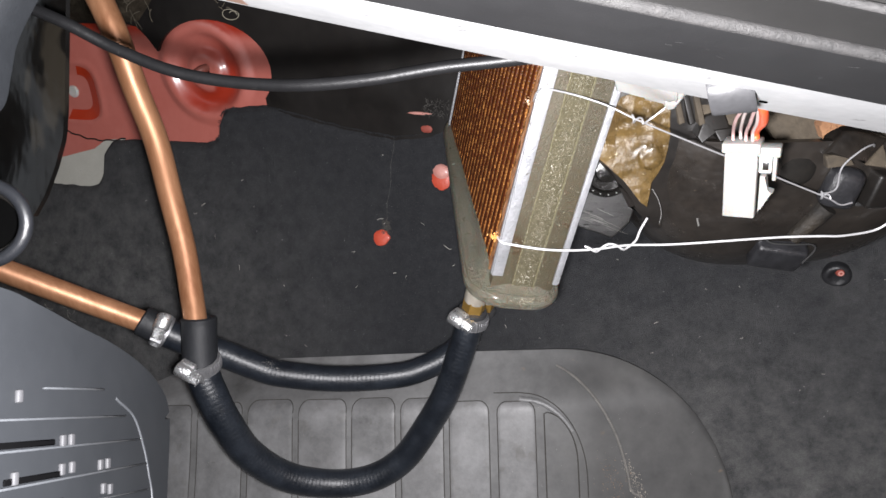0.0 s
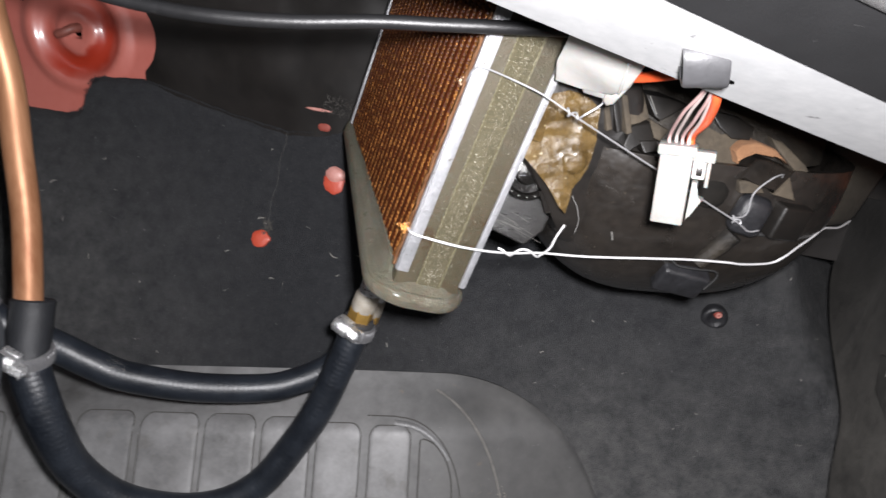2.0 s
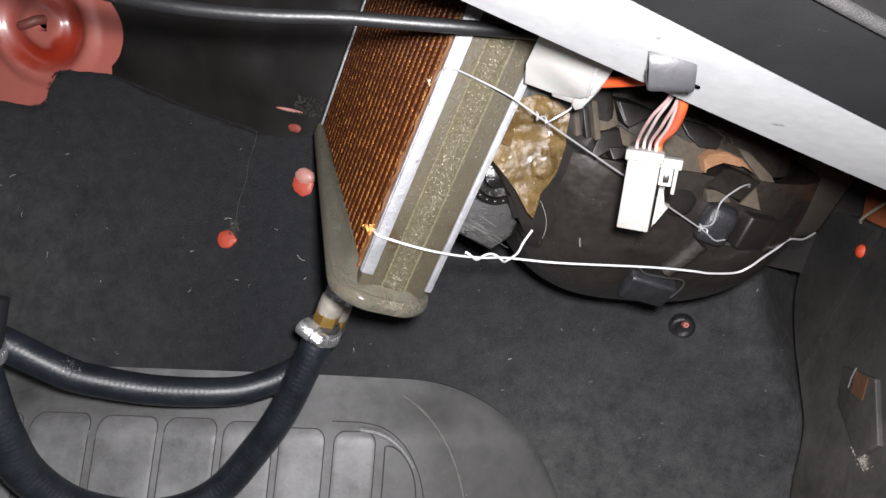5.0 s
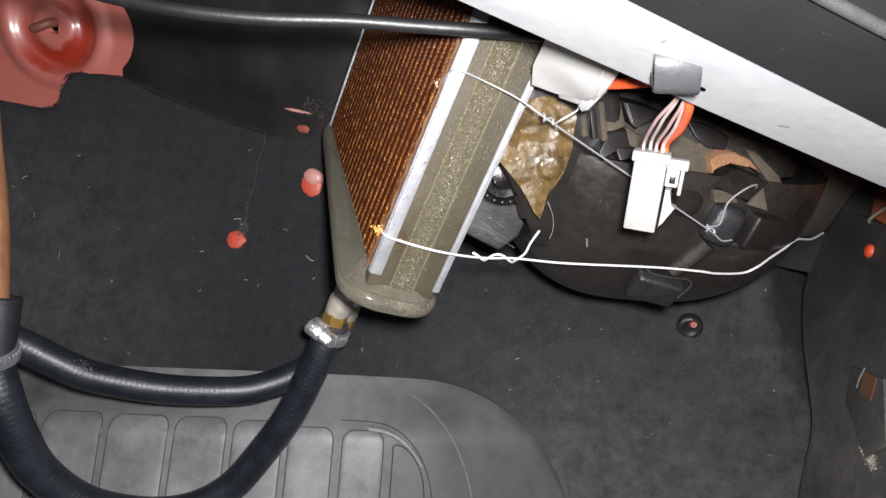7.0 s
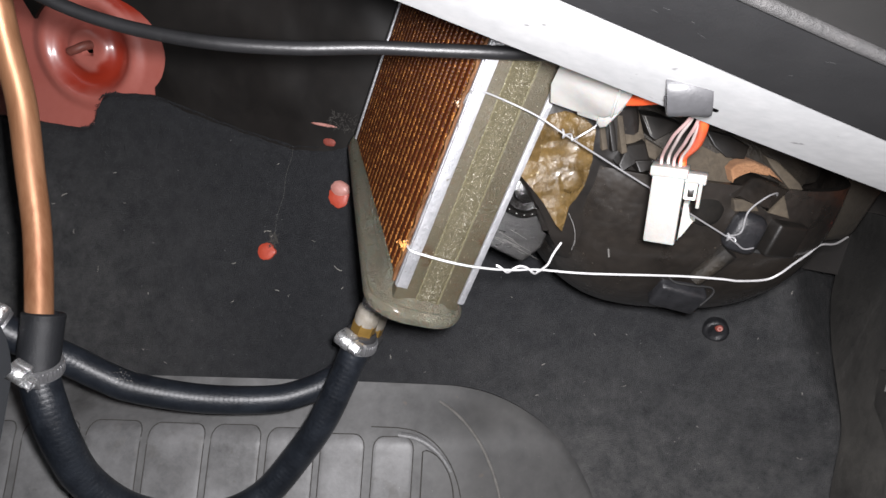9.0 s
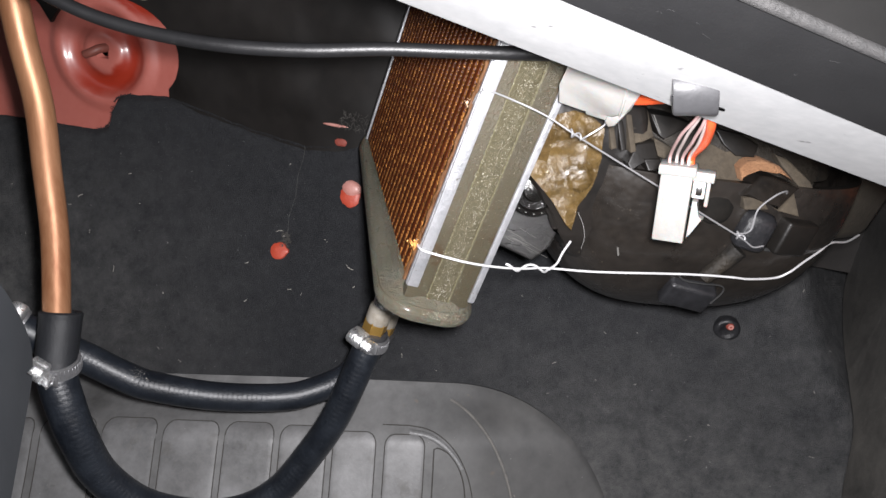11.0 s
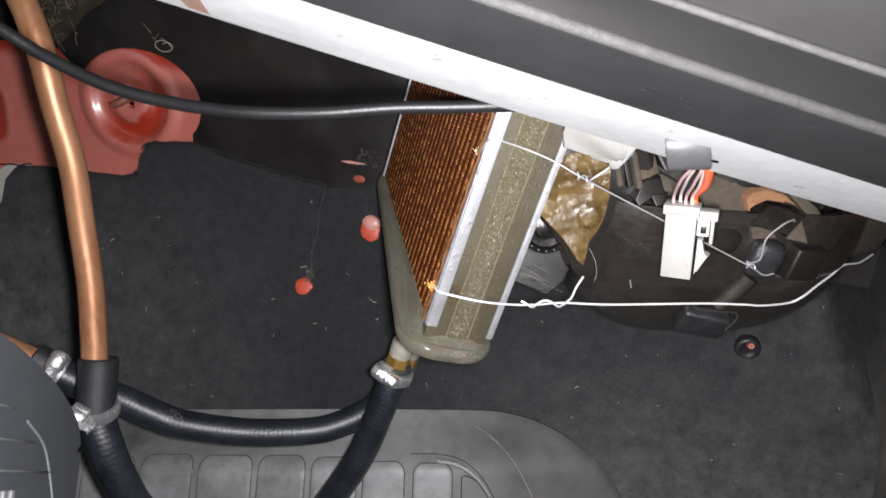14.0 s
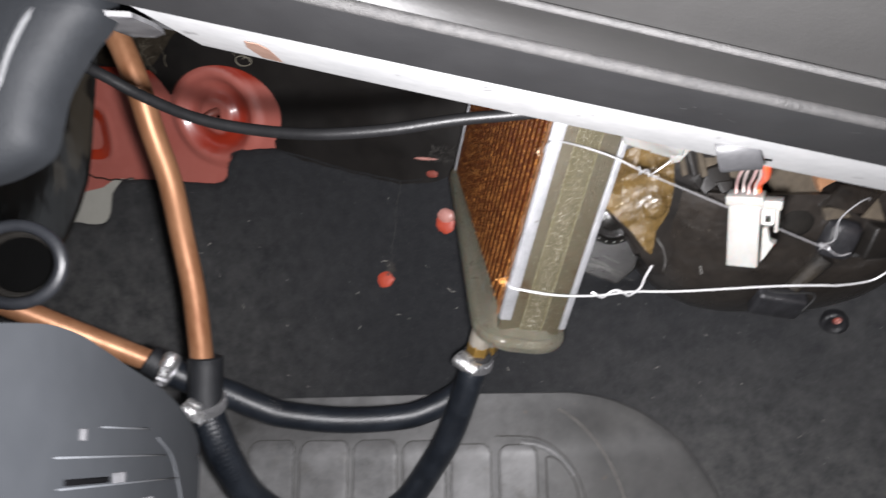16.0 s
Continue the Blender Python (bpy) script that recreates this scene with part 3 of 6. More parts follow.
# panels carry the same painted sheen as the sheet
PANELRUBBER = mat("rubbed_panel_rubber", (0.050, 0.050, 0.0505), 0.36, col2=(0.122, 0.120, 0.118), scale=26, amount=0.36, bump=0.0004, bump_scale=60, bump_detail=4.0, rough2=0.6, spec=0.42, speck=(0.060, 0.056, 0.050), speck_scale=60, speck_cut=0.60, dust=((0.250, 0.250, 0.252), 0.175, 0.105, 22.0))
GLOSSRUBBER = mat("rubbed_rubber", (0.085, 0.085, 0.086), 0.28, col2=(0.19, 0.19, 0.19), scale=60, bump=0.0003, rough2=0.5)
RUBSCUFF = mat("scuffed_rubber", (0.075, 0.072, 0.068), 0.6, col2=(0.20, 0.19, 0.175), scale=160, bump=0.0003)
GROOVEDARK = mat("dark_groove_rubber", (0.024, 0.0225, 0.021), 0.8, col2=(0.060, 0.055, 0.048), scale=90)
build_mat()

# ---- dashboard underside ----
def dash_line(y0, z0, y2, z2, by=0.0, bz=0.0):
    """An edge of the dashboard: its place at x = 0 and x = 0.2, and its slight bend."""
    def at(x):
        s = x / 0.2
        k = s * (s - 1) if -0.5 < s < 2.2 else 0.0
        k = min(max(k, -0.25), 1.2)
        return Vector((x, y0 + (y2 - y0) * s + by * k, z0 + (z2 - z0) * s + bz * k))
    return at


D_LO = dash_line(0.2812, 0.4239, 0.2866, 0.3754, 0.0007, 0.0016)
D_HI = dash_line(0.2328, 0.4416, 0.2489, 0.3919, 0.0003, 0.0003)
D_R1 = dash_line(0.2132, 0.4560, 0.2198, 0.4076, 0.0011, 0.0025)
D_R2 = dash_line(0.2150, 0.4655, 0.1905, 0.4186, 0.0, 0.0017)
D_R3 = dash_line(0.1050, 0.5600, 0.0750, 0.5150)
D_R4 = dash_line(-0.120, 0.6600, -0.150, 0.6150)


def ruled(a, b, x0, x1, thick, n=40, sag=0.0):
    """A plate between two lines of the dashboard."""
    bm = bmesh.new()
    rows = []
    for i in range(n + 1):
        x = x0 + (x1 - x0) * i / n
        p, q = a(x), b(x)
        nrm = Vector((1, 0, 0)).cross(q - p).normalized()
        if nrm.z < 0:
            nrm = -nrm
        ring = []
        for k in range(7):
            s = k / 6
            ring.append(p.lerp(q, s) + nrm * sag * math.sin(math.pi * s))
        back = [p.lerp(q, 1 - k / 6) + nrm * thick for k in range(7)]
        rows.append([bm.verts.new(v) for v in ring + back])
    for a_, b_ in zip(rows, rows[1:]):
        m = len(a_)
        for k in range(m):
            bm.faces.new((a_[k], a_[(k + 1) % m], b_[(k + 1) % m], b_[k]))
    bm.faces.new(rows[0])
    bm.faces.new(rows[-1][::-1])
    return bm


def build_dash():
    d = thing("dashboard", D_LO(0.1), "underside of a black dashboard with a white painted metal flange", "dashboard", kind="structure")
    x0, x1 = -0.40, 0.55
    part("flange", ruled(D_LO, D_HI, -0.012, x1, 0.0008), DASHWHITE, d, "white painted metal flange with scuffs")
    # unseen plate added to keep the space behind the flange dark
    up = lambda x: D_LO(x) + Vector((0, 0.012, 0.30))
    part("back_plate", ruled(lambda x: D_LO(x) + Vector((0, 0.001, 0.003)), up, x0, x1, 0.003), DASHBLACK, d)
    part("lower_panel", ruled(lambda x: D_HI(x) + Vector((0, -0.0008, -0.0004)), D_R1, x0, x1, 0.004), DASHBLACK, d, "black vinyl lower panel with scratches")
    part("bead", tube([D_R1(x0 + (x1 - x0) * i / 60) for i in range(61)], 0.0016, 10), DASHEDGE, d, "pale grey edge bead")
    part("middle_panel", ruled(lambda x: D_R1(x) + Vector((0, 0, 0.001)), D_R2, x0, x1, 0.004, sag=0.002), DASHGREY, d)
    part("bead", tube([D_R2(x0 + (x1 - x0) * i / 60) for i in range(61)], 0.0009, 10), DASHEDGE, d, "pale grey edge bead")
    part("upper_panel", ruled(lambda x: D_R2(x) + Vector((0, 0, 0.001)), D_R3, x0, x1, 0.004, sag=0.006), DASHGREY, d)
    part("top_panel", ruled(D_R3, D_R4, x0, x1, 0.004), DASHGREY, d)
    # pale scratches on the lower panel
    rng = random.Random(5)
    for k in range(9):
        x, s = (rng.uniform(0.128, 0.146), rng.uniform(0.1, 0.5)) if k % 3 else (rng.uniform(0.0, 0.28), rng.uniform(0.25, 0.85))
        p = D_HI(x).lerp(D_R1(x), s) + Vector((0, -0.0004, -0.0004))
        x2, s2 = x + rng.uniform(0.0008, 0.0028), s + rng.uniform(-0.03, 0.03)
        q = D_HI(x2).lerp(D_R1(x2), s2) + Vector((0, -0.0004, -0.0004))
        part("scratch", tube([p, q], lambda t: 0.00003 + 0.00012 * math.sin(math.pi * t), 5), DASHWORN, d)
    # small dark hole in the flange
    h0, h1 = D_LO(0.175), D_HI(0.175)
    away = Vector((1, 0, -0.24)).normalized().cross(h1 - h0).normalized()
    away = away if away.z < 0 else -away
    part("hole", slab([(0.0014 * math.cos(k * 0.5), 0.022 * math.sin(k * 0.5)) for k in range(12)], lambda u, v, k: h0 + Vector((1, 0, -0.24)).normalized() * u + (h1 - h0) * (0.34 + v) + away * (k + 0.0006), 0.0004), MATTEBLACK, d, "small dark hole", False)
    # torn grey end of the flange
    e0, e1 = D_LO(-0.013), D_HI(-0.013)
    tear = [(0.0, 0.52), (0.001, 0.70), (0.0, 0.9), (-0.006, 0.94), (-0.010, 0.78), (-0.012, 0.62), (-0.008, 0.58), (-0.011, 0.48), (-0.005, 0.44)]
    part("torn_end", slab(tear, lambda u, v, h: e0 + Vector((u, 0, 0)) + (e1 - e0) * v + Vector((0, 0, h - 0.0012)), 0.0014), mat("grey_bare_metal", (0.030, 0.030, 0.032), 0.45, 0.2, col2=(0.085, 0.085, 0.088), scale=160, amount=0.3), d, "torn grey metal end of the flange", False)
    # bare red patch on the flange
    a, b = D_LO(0.012), D_HI(0.012)
    t = (D_LO(0.03) - D_LO(0.0)).normalized()
    nn = t.cross(b - a).normalized()
    nn = nn if nn.z < 0 else -nn
    def put(u, v, h):
        return a + t * u + (b - a) * v + nn * (h + 0.0004)
    part("bare_patch", slab([(-0.003, 0.10), (0.003, 0.08), (0.0045, 0.50), (0.003, 0.62), (-0.001, 0.60), (-0.0035, 0.40)], put, 0.0002), mat("bare_primer", (0.16, 0.088, 0.060), 0.6, col2=(0.24, 0.15, 0.115), scale=200), d, "patch of brown primer", False)
    return d


build_dash()

# ---- heater radiator ----
R_O = Vector((0.091, 0.378, 0.267))
R_U = Vector((0.22, -0.06, 0.975)).normalized()
R_D = Vector((-0.12, 0.985, 0.13))
R_D = (R_D - R_U * R_D.dot(R_U)).normalized()
R_T = R_D.cross(R_U)


def rad(t, d, u):
    """A place in the radiator's own measures: across its thickness, away along its face, up."""
    return R_O + R_T * t + R_D * d + R_U * u


def rad_pose(t, d, u):
    m = Matrix((R_T, R_D, R_U)).transposed().to_4x4()
    m.translation = rad(t, d, u)
    return m


R_THICK, R_DEEP, R_HIGH = 0.037, 0.200, 0.185


def stadium(t0, t1, d0, d1, r, n=10):
    return arc(t1 - r, d0 + r, r, -90, 0, n) + arc(t1 - r, d1 - r, r, 0, 90, n) + arc(t0 + r, d1 - r, r, 90, 180, n) + arc(t0 + r, d0 + r, r, 180, 270, n)


OLIVEBEAD = mat("beaded_glue", (0.10, 0.090, 0.050), 0.2, col2=(0.17, 0.155, 0.095), scale=300, coat=0.5)
RUSTYSOLDER = mat("brown_solder", (0.060, 0.020, 0.005), 0.5, col2=(0.17, 0.075, 0.024), scale=260, bump=0.0008, bump_scale=700)


def build_radiator():
    r = thing("heater_radiator", rad(0.018, 0.1, -0.03), "brown brass heater radiator with aluminium edge strips and an olive seal", "radiator")
    # core: flat tubes with folded fins between them
    part("core", rbox(rad_pose(0.0185, R_DEEP / 2 + 0.002, R_HIGH / 2), (R_THICK - 0.012, R_DEEP - 0.004, R_HIGH), 0.0), CORETUBE, r, "dark brown core")
    columns = 23
    pitch = (R_DEEP - 0.010) / columns
    for c in range(columns + 1):
        d = 0.006 + c * pitch
        part("tube", rbox(rad_pose(0.0185, d, R_HIGH / 2), (R_THICK - 0.0010, 0.0056, R_HIGH), 0.0017, 2), CORETUBE, r)
    fins = bmesh.new()
    rng = random.Random(4)
    step = 0.0021
    rows = int(R_HIGH / step)
    for c in range(columns):
        d0, d1 = 0.0086 + c * pitch, 0.0034 + (c + 1) * pitch
        for k in range(rows):
            u = (k + 0.5) * step + rng.uniform(-0.0002, 0.0002)
            t = rng.uniform(0.0004, 0.0010)
            lift = 0.0003 + rng.uniform(-0.0002, 0.0002)
            half = 0.00030 + rng.uniform(-0.00008, 0.00010)
            face = [fins.verts.new(rad(t, d0 + 0.0005, u - lift - half)), fins.verts.new(rad(t, d1 - 0.0005, u + lift - half)), fins.verts.new(rad(t, d1 - 0.0005, u + lift + half)), fins.verts.new(rad(t, d0 + 0.0005, u - lift + half))]
            back = [fins.verts.new(rad(t + 0.0050, d, v)) for d, v in ((d0, u - lift - half * 0.5), (d1, u + lift - half * 0.5), (d1, u + lift + half * 0.5), (d0, u - lift + half * 0.5))]
            fins.faces.new(face)
            for k in range(4):
                fins.faces.new((face[k], back[k], back[(k + 1) % 4], face[(k + 1) % 4]))
    tagged(part("folded_fin", fins, CORE, r, "copper-brown folded fins", smooth=False), kind="stuff")
    # end plate with ribs of glue
    part("end_plate", rbox(rad_pose(R_THICK / 2, 0.0005, R_HIGH / 2 - 0.004), (R_THICK - 0.002, 0.008, R_HIGH + 0.008), 0.001), OLIVE, r, "olive sealed end plate")
    part("glue_band", rbox(rad_pose(0.0186, -0.0036, R_HIGH / 2 - 0.007), (0.0116, 0.0012, R_HIGH + 0.010), 0.0005), OLIVEROUGH, r, "glossy pebbled glue band")
    for t in (0.0127, 0.0245):
        part("seam", tube([rad(t + 0.0001 * math.sin(i * 0.9), -0.0041, -0.008 + 0.2 * i / 240) for i in range(241)], 0.00034, 6, wob=lambda i, a: 1.0 + 0.45 * math.sin(i * 2.1)), OLIVEBEAD, r, "beaded seam of glue")
        part("seam", tube([rad(t + 0.0009, -0.0037, -0.008 + 0.2 * i / 20) for i in range(21)], 0.00035, 6), OLIVEDARK, r)
    # edge strips
    part("edge_strip", rbox(rad_pose(0.0030, -0.0042, R_HIGH / 2), (0.0060, 0.0016, R_HIGH), 0.0004), ALU, r, "bright aluminium edge strip")
    part("edge_strip", rbox(rad_pose(0.0002, -0.0024, R_HIGH / 2), (0.0012, 0.0024, R_HIGH), 0.0003), ALU, r)
    part("solder_line", tube([rad(-0.0002 + 0.0003 * math.sin(i * 1.3), 0.0012 + 0.0005 * math.sin(i * 0.7), R_HIGH * i / 90) for i in range(91)], 0.0011, 8, wob=lambda i, a: 1.0 + 0.3 * noise.noise((i * 0.6, a, 1.0))), RUSTYSOLDER, r, "rough brown solder line")
    part("edge_strip", rbox(rad_pose(R_THICK - 0.0012, -0.0046, R_HIGH / 2 - 0.001), (0.0030, 0.0018, R_HIGH + 0.003), 0.0004), ALU, r, "bright aluminium edge strip")
    part("edge_strip", rbox(rad_pose(R_THICK + 0.0006, 0.0005, R_HIGH / 2 - 0.001), (0.0012, 0.0100, R_HIGH + 0.003), 0.0003), ALU, r)
    part("edge_strip", rbox(rad_pose(0.0004, R_DEEP + 0.001, R_HIGH / 2), (0.0018, 0.0040, R_HIGH), 0.0004), ALU, r)
    # seal round the bottom tank
    def seal(grow):
        # the rubber runs slightly askew along the tank
        o = stadium(-0.0085 - grow, R_THICK + 0.0046 + grow, -0.0085 - grow, R_DEEP + 0.016 + grow, 0.019 + grow)
        return [(t + 0.030 * max(0.0, d) * (1 - t / R_THICK) if t < R_THICK else t, d) for t, d in o]

    def inside(grow):
        return [(-0.0005 - grow + (R_THICK + 0.0006 + 2 * grow) * (t + 0.0085) / (R_THICK + 0.0131), 0.0012 - 2.4 * grow + (d + 0.0085) * (R_DEEP + 0.014) / (R_DEEP + 0.0245)) for t, d in seal(0.0)]
    curl_up = lambda d: 0.0105 * max(0.0, min(1.0, (d - 0.150) / 0.058)) ** 2
    shell = bmesh.new()
    layers = [(inside(0.0), -0.0172), (seal(-0.0010), -0.0178), (seal(0.0014), -0.0172), (seal(0.0024), -0.0155), (seal(0.0026), -0.0135), (seal(0.0018), -0.0112), (seal(0.0004), -0.0100), (seal(-0.0016), -0.0096), (inside(0.0024), -0.0060), (inside(0.0008), -0.0028), (inside(0.0), -0.0006)]
    rings = [[shell.verts.new(rad(t, d, u + curl_up(d) + 0.0003 * noise.noise((t * 150, d * 60, u * 150)))) for t, d in o] for o, u in layers]
    for p, q in zip(rings, rings[1:]):
        for k in range(len(p)):
            shell.faces.new((p[k], p[(k + 1) % len(p)], q[(k + 1) % len(p)], q[k]))
    shell.faces.new(rings[0][::-1])
    shell.faces.new(rings[-1])
    part("tank_seal", shell, OLIVEPALE, r, "olive translucent rubber seal round the tank")
    groove = [p for p in seal(0.0008) if p[0] < 0.006]
    groove = sorted(groove, key=lambda p: p[1])
    dense = [groove[0]]
    for p, q in zip(groove, groove[1:]):
        dense += [(p[0] + (q[0] - p[0]) * k / 12, p[1] + (q[1] - p[1]) * k / 12) for k in range(1, 13)] if q[1] - p[1] > 0.02 else [q]
    part("seal_groove", tube([rad(t - 0.0004, d, -0.0106 + curl_up(d)) for t, d in dense], 0.0004, 6), OLIVEDARK, r, "dark groove along the seal")
    # sparkling grit set in the glue
    grit = bmesh.new()
    rng = random.Random(8)
    for k in range(3600):
        t, u = rng.gauss(0.0186, 0.0031) if k % 6 else rng.uniform(0.008, R_THICK - 0.004), rng.uniform(-0.020, R_HIGH)
        p = rad(t, -0.0045, u) if u > -0.006 else rad(t, -0.0108 + 0.10 * (t - 0.0186) ** 2 / 0.0186, -0.0110 + 0.35 * (u + 0.013))
        s = 0.00009 + 0.00024 * rng.random() ** 2
        v = [grit.verts.new(p + Vector((rng.uniform(-1, 1), rng.uniform(-0.6, 0.6), rng.uniform(-1, 1))) * s) for _ in range(4)]
        for f in ((0, 1, 2), (0, 3, 1), (1, 3, 2), (2, 3, 0)):
            grit.faces.new([v[i] for i in f])
    tagged(part("grit", grit, mat("glassy_grit", (0.42, 0.40, 0.30), 0.08, col2=(0.7, 0.68, 0.58), scale=200, coat=1.0), r, "sparkling grit in the glue", False), kind="stuff")
    # outlets
    foot = Vector((0.0785, 0.467, 0.1755))
    for base in (foot, Vector((0.0865, 0.515, 0.146))):
        low = base + R_U * 0.018
        path = [low + R_U * (0.034 * k / 6) for k in range(7)]
        o = part("outlet", tube(path, 0.0068, 18), STEEL, r, "dull soldered outlet tube")
        ax = frame_of(low, (1, 0.1, -0.2), R_U)
        part("solder_ring", lathe(ax, [(0.0068, 0.012), (0.0078, 0.010), (0.0082, 0.002), (0.0078, -0.001)], 24), SOLDER, o, "dull brownish solder ring")
        part("brass_nut", lathe(ax, [(0.0070, 0.001), (0.0082, 0.0), (0.0082, -0.012), (0.006, -0.014)], 6), BRASS, o, "orange brass union")
        part("union_washer", lathe(ax, [(0.006, -0.008), (0.0098, -0.009), (0.0104, -0.011), (0.0098, -0.0135), (0.006, -0.014)], 28), GREYRUBBER, o)
    return r


build_radiator()

# ---- hoses, pipes and clamps ----
def ribbed(i, a):
    return 1.0 + 0.0095 * math.sin(i * 2.1 + a) + 0.004 * noise.noise((i * 0.03, math.cos(a) * 1.5, math.sin(a) * 1.5))


def even(pts, step):
    """The same line, cut into equal steps."""
    out, left = [pts[0]], step
    for p, q in zip(pts, pts[1:]):
        gone, long = 0.0, (q - p).length
        while long - gone >= left:
            gone += left
            out.append(p.lerp(q, gone / long))
            left = step
        left -= long - gone
    return out + [pts[-1]] if left < step * 0.5 else out


HOSE_A = [(-0.1130, 0.4570, 0.1875), (-0.1130, 0.4430, 0.1560), (-0.1065, 0.4350, 0.1345), (-0.0992, 0.4320, 0.1110), (-0.0880, 0.4330, 0.0810), (-0.0650, 0.4370, 0.0540), (-0.0320, 0.4430, 0.0400), (-0.0010, 0.4460, 0.0430), (0.0240, 0.4500, 0.0590), (0.0440, 0.4550, 0.0880), (0.0590, 0.4570, 0.1170), (0.0690, 0.4610, 0.1450), (0.0768, 0.4650, 0.1690), (0.0808, 0.4710, 0.1830)]
HOSE_B = [(-0.1590, 0.4660, 0.1810), (-0.1470, 0.4660, 0.1720), (-0.1300, 0.4680, 0.1600), (-0.1070, 0.4720, 0.1450), (-0.0870, 0.4730, 0.1330), (-0.0670, 0.4730, 0.1250), (-0.0250, 0.4760, 0.1170), (0.0190, 0.4800, 0.1160), (0.0410, 0.4850, 0.1190), (0.0630, 0.4940, 0.1260), (0.0790, 0.5060, 0.1360)]
PIPE_A = [(-0.1160, 0.4550, 0.1770), (-0.1162, 0.4585, 0.1887), (-0.1191, 0.4730, 0.2317), (-0.1239, 0.4830, 0.2703), (-0.1268, 0.4880, 0.3092), (-0.1331, 0.4910, 0.3430), (-0.1398, 0.4960, 0.3791), (-0.1515, 0.5050, 0.4068), (-0.1700, 0.5180, 0.4290)]
PIPE_B = [(-0.1480, 0.4680, 0.1725), (-0.1640, 0.4645, 0.1838), (-0.1970, 0.4573, 0.2077), (-0.2305, 0.4500, 0.2322), (-0.2900, 0.4370, 0.2755)]


def hose(path, label, cuff, r0, r1):
    h = thing("heater_hose", path[6], label, "hose", "heater hoses")
    pts = even(spline(path, 40), 0.0011)
    n = len(pts)
    k = int(n * cuff)
    part("tube", tube(pts[k:], lambda s: r0 + (r1 - r0) * min(1.0, 1.25 * s), 24, wob=ribbed), HOSE, h)
    cuff_part = part("cuff", tube(pts[:k + 2], r0 + 0.0005, 24, caps=False), MATTEHOSE, h, "smooth matt hose end")
    ax = frame_of(pts[0], (pts[1] - pts[0]).cross(Vector((1, 0, 0.3))), pts[0] - pts[1])
    part("cut_end", lathe(ax, [(r0 * 0.68, -0.006), (r0 * 0.74, 0.0008), (r0 * 0.96, 0.0012), (r0 + 0.0008, 0.0), (r0 + 0.0004, -0.004)], 28, cap=False), MATTEHOSE, cuff_part)
    return h


MATTEHOSE = mat("matt_hose_rubber", (0.0080, 0.0088, 0.0105), 0.46, col2=(0.020, 0.0215, 0.025), scale=60, bump=0.0003, bump_scale=700)
hose(HOSE_A, "black ribbed rubber heater hose hanging in a loop", 0.10, 0.0117, 0.0100)
hose(HOSE_B, "black rubber heater hose behind the looped one", 0.06, 0.0104, 0.0098)
solo("copper_pipe", tube(spline(PIPE_A, 14), 0.0080, 28), COPPER, "bent copper heater pipe pushed into a rubber hose", "pipe", "copper pipes")
solo("copper_pipe", tube(spline(PIPE_B, 14), 0.0080, 28), COPPER, "straight copper heater pipe clamped to a hose", "pipe", "copper pipes")


def hose_clamp(at, axis, box, along, r, label):
    """Worm clamp: band round the axis, its screw barrel centred on box and pointing along."""
    at, axis, box = Vector(at), Vector(axis).normalized(), Vector(box)
    face = box - at
    face = (face - axis * face.dot(axis)).normalized()
    along = Vector(along).normalized()
    c = thing("hose_clamp", at, label, "hose clamp", "hose clamps")
    m = frame_of(at, face, axis)
    band = part("band", lathe(m, [(r, -0.0045), (r + 0.0008, -0.0042), (r + 0.0008, 0.0042), (r, 0.0045), (r - 0.0008, 0.0042), (r - 0.0008, -0.0042), (r, -0.0045)], 36, cap=False), BANDSTEEL, c)
    slots = bmesh.new()
    for k in range(20):
        a = radians(30 + k * 10)
        for s in (1, -1):
            q = m @ Vector((math.cos(a) * (r + 0.001), s * math.sin(a) * (r + 0.001), 0))
            rbox(frame_of(q, m.to_3x3() @ Vector((math.cos(a), s * math.sin(a), 0)), axis), (0.0006, 0.0010, 0.0055), 0.0002, 1, slots)
    part("thread", slots, BANDSTEEL, band)
    mb = frame_of(box, face, along)
    hous = lathe(mb, [(0.0030, -0.0072), (0.0046, -0.0066), (0.0052, -0.0056), (0.0052, 0.0034), (0.0046, 0.0042), (0.0030, 0.0044)], 22)
    rbox(frame_of(box - face * 0.0036 - along * 0.0012, face, along), (0.0046, 0.0106, 0.0112), 0.0012, 2, hous)
    worm = part("housing", hous, STEEL, c)
    ms = frame_of(box + along * 0.0040, face, along)
    part("screw", lathe(ms, [(0.0034, -0.001), (0.0034, 0.0012), (0.0050, 0.0014), (0.0050, 0.0024), (0.0043, 0.0026), (0.0043, 0.0066), (0.0037, 0.0073), (0.0020, 0.0073), (0.0018, 0.0056)], 6), STEEL, worm)
    part("screw_slot", rbox(frame_of(box + along * 0.0113, face + axis * 0.6, along), (0.0066, 0.0010, 0.0006), 0.0001, 1), BANDSTEEL, worm)
    tip = box + (at - box) * 0.25 + along * 0.0095
    part("band_end", rbox(frame_of(tip, face, axis), (0.0016, 0.0070, 0.0080), 0.0006, 2), BANDSTEEL, band)
    return c


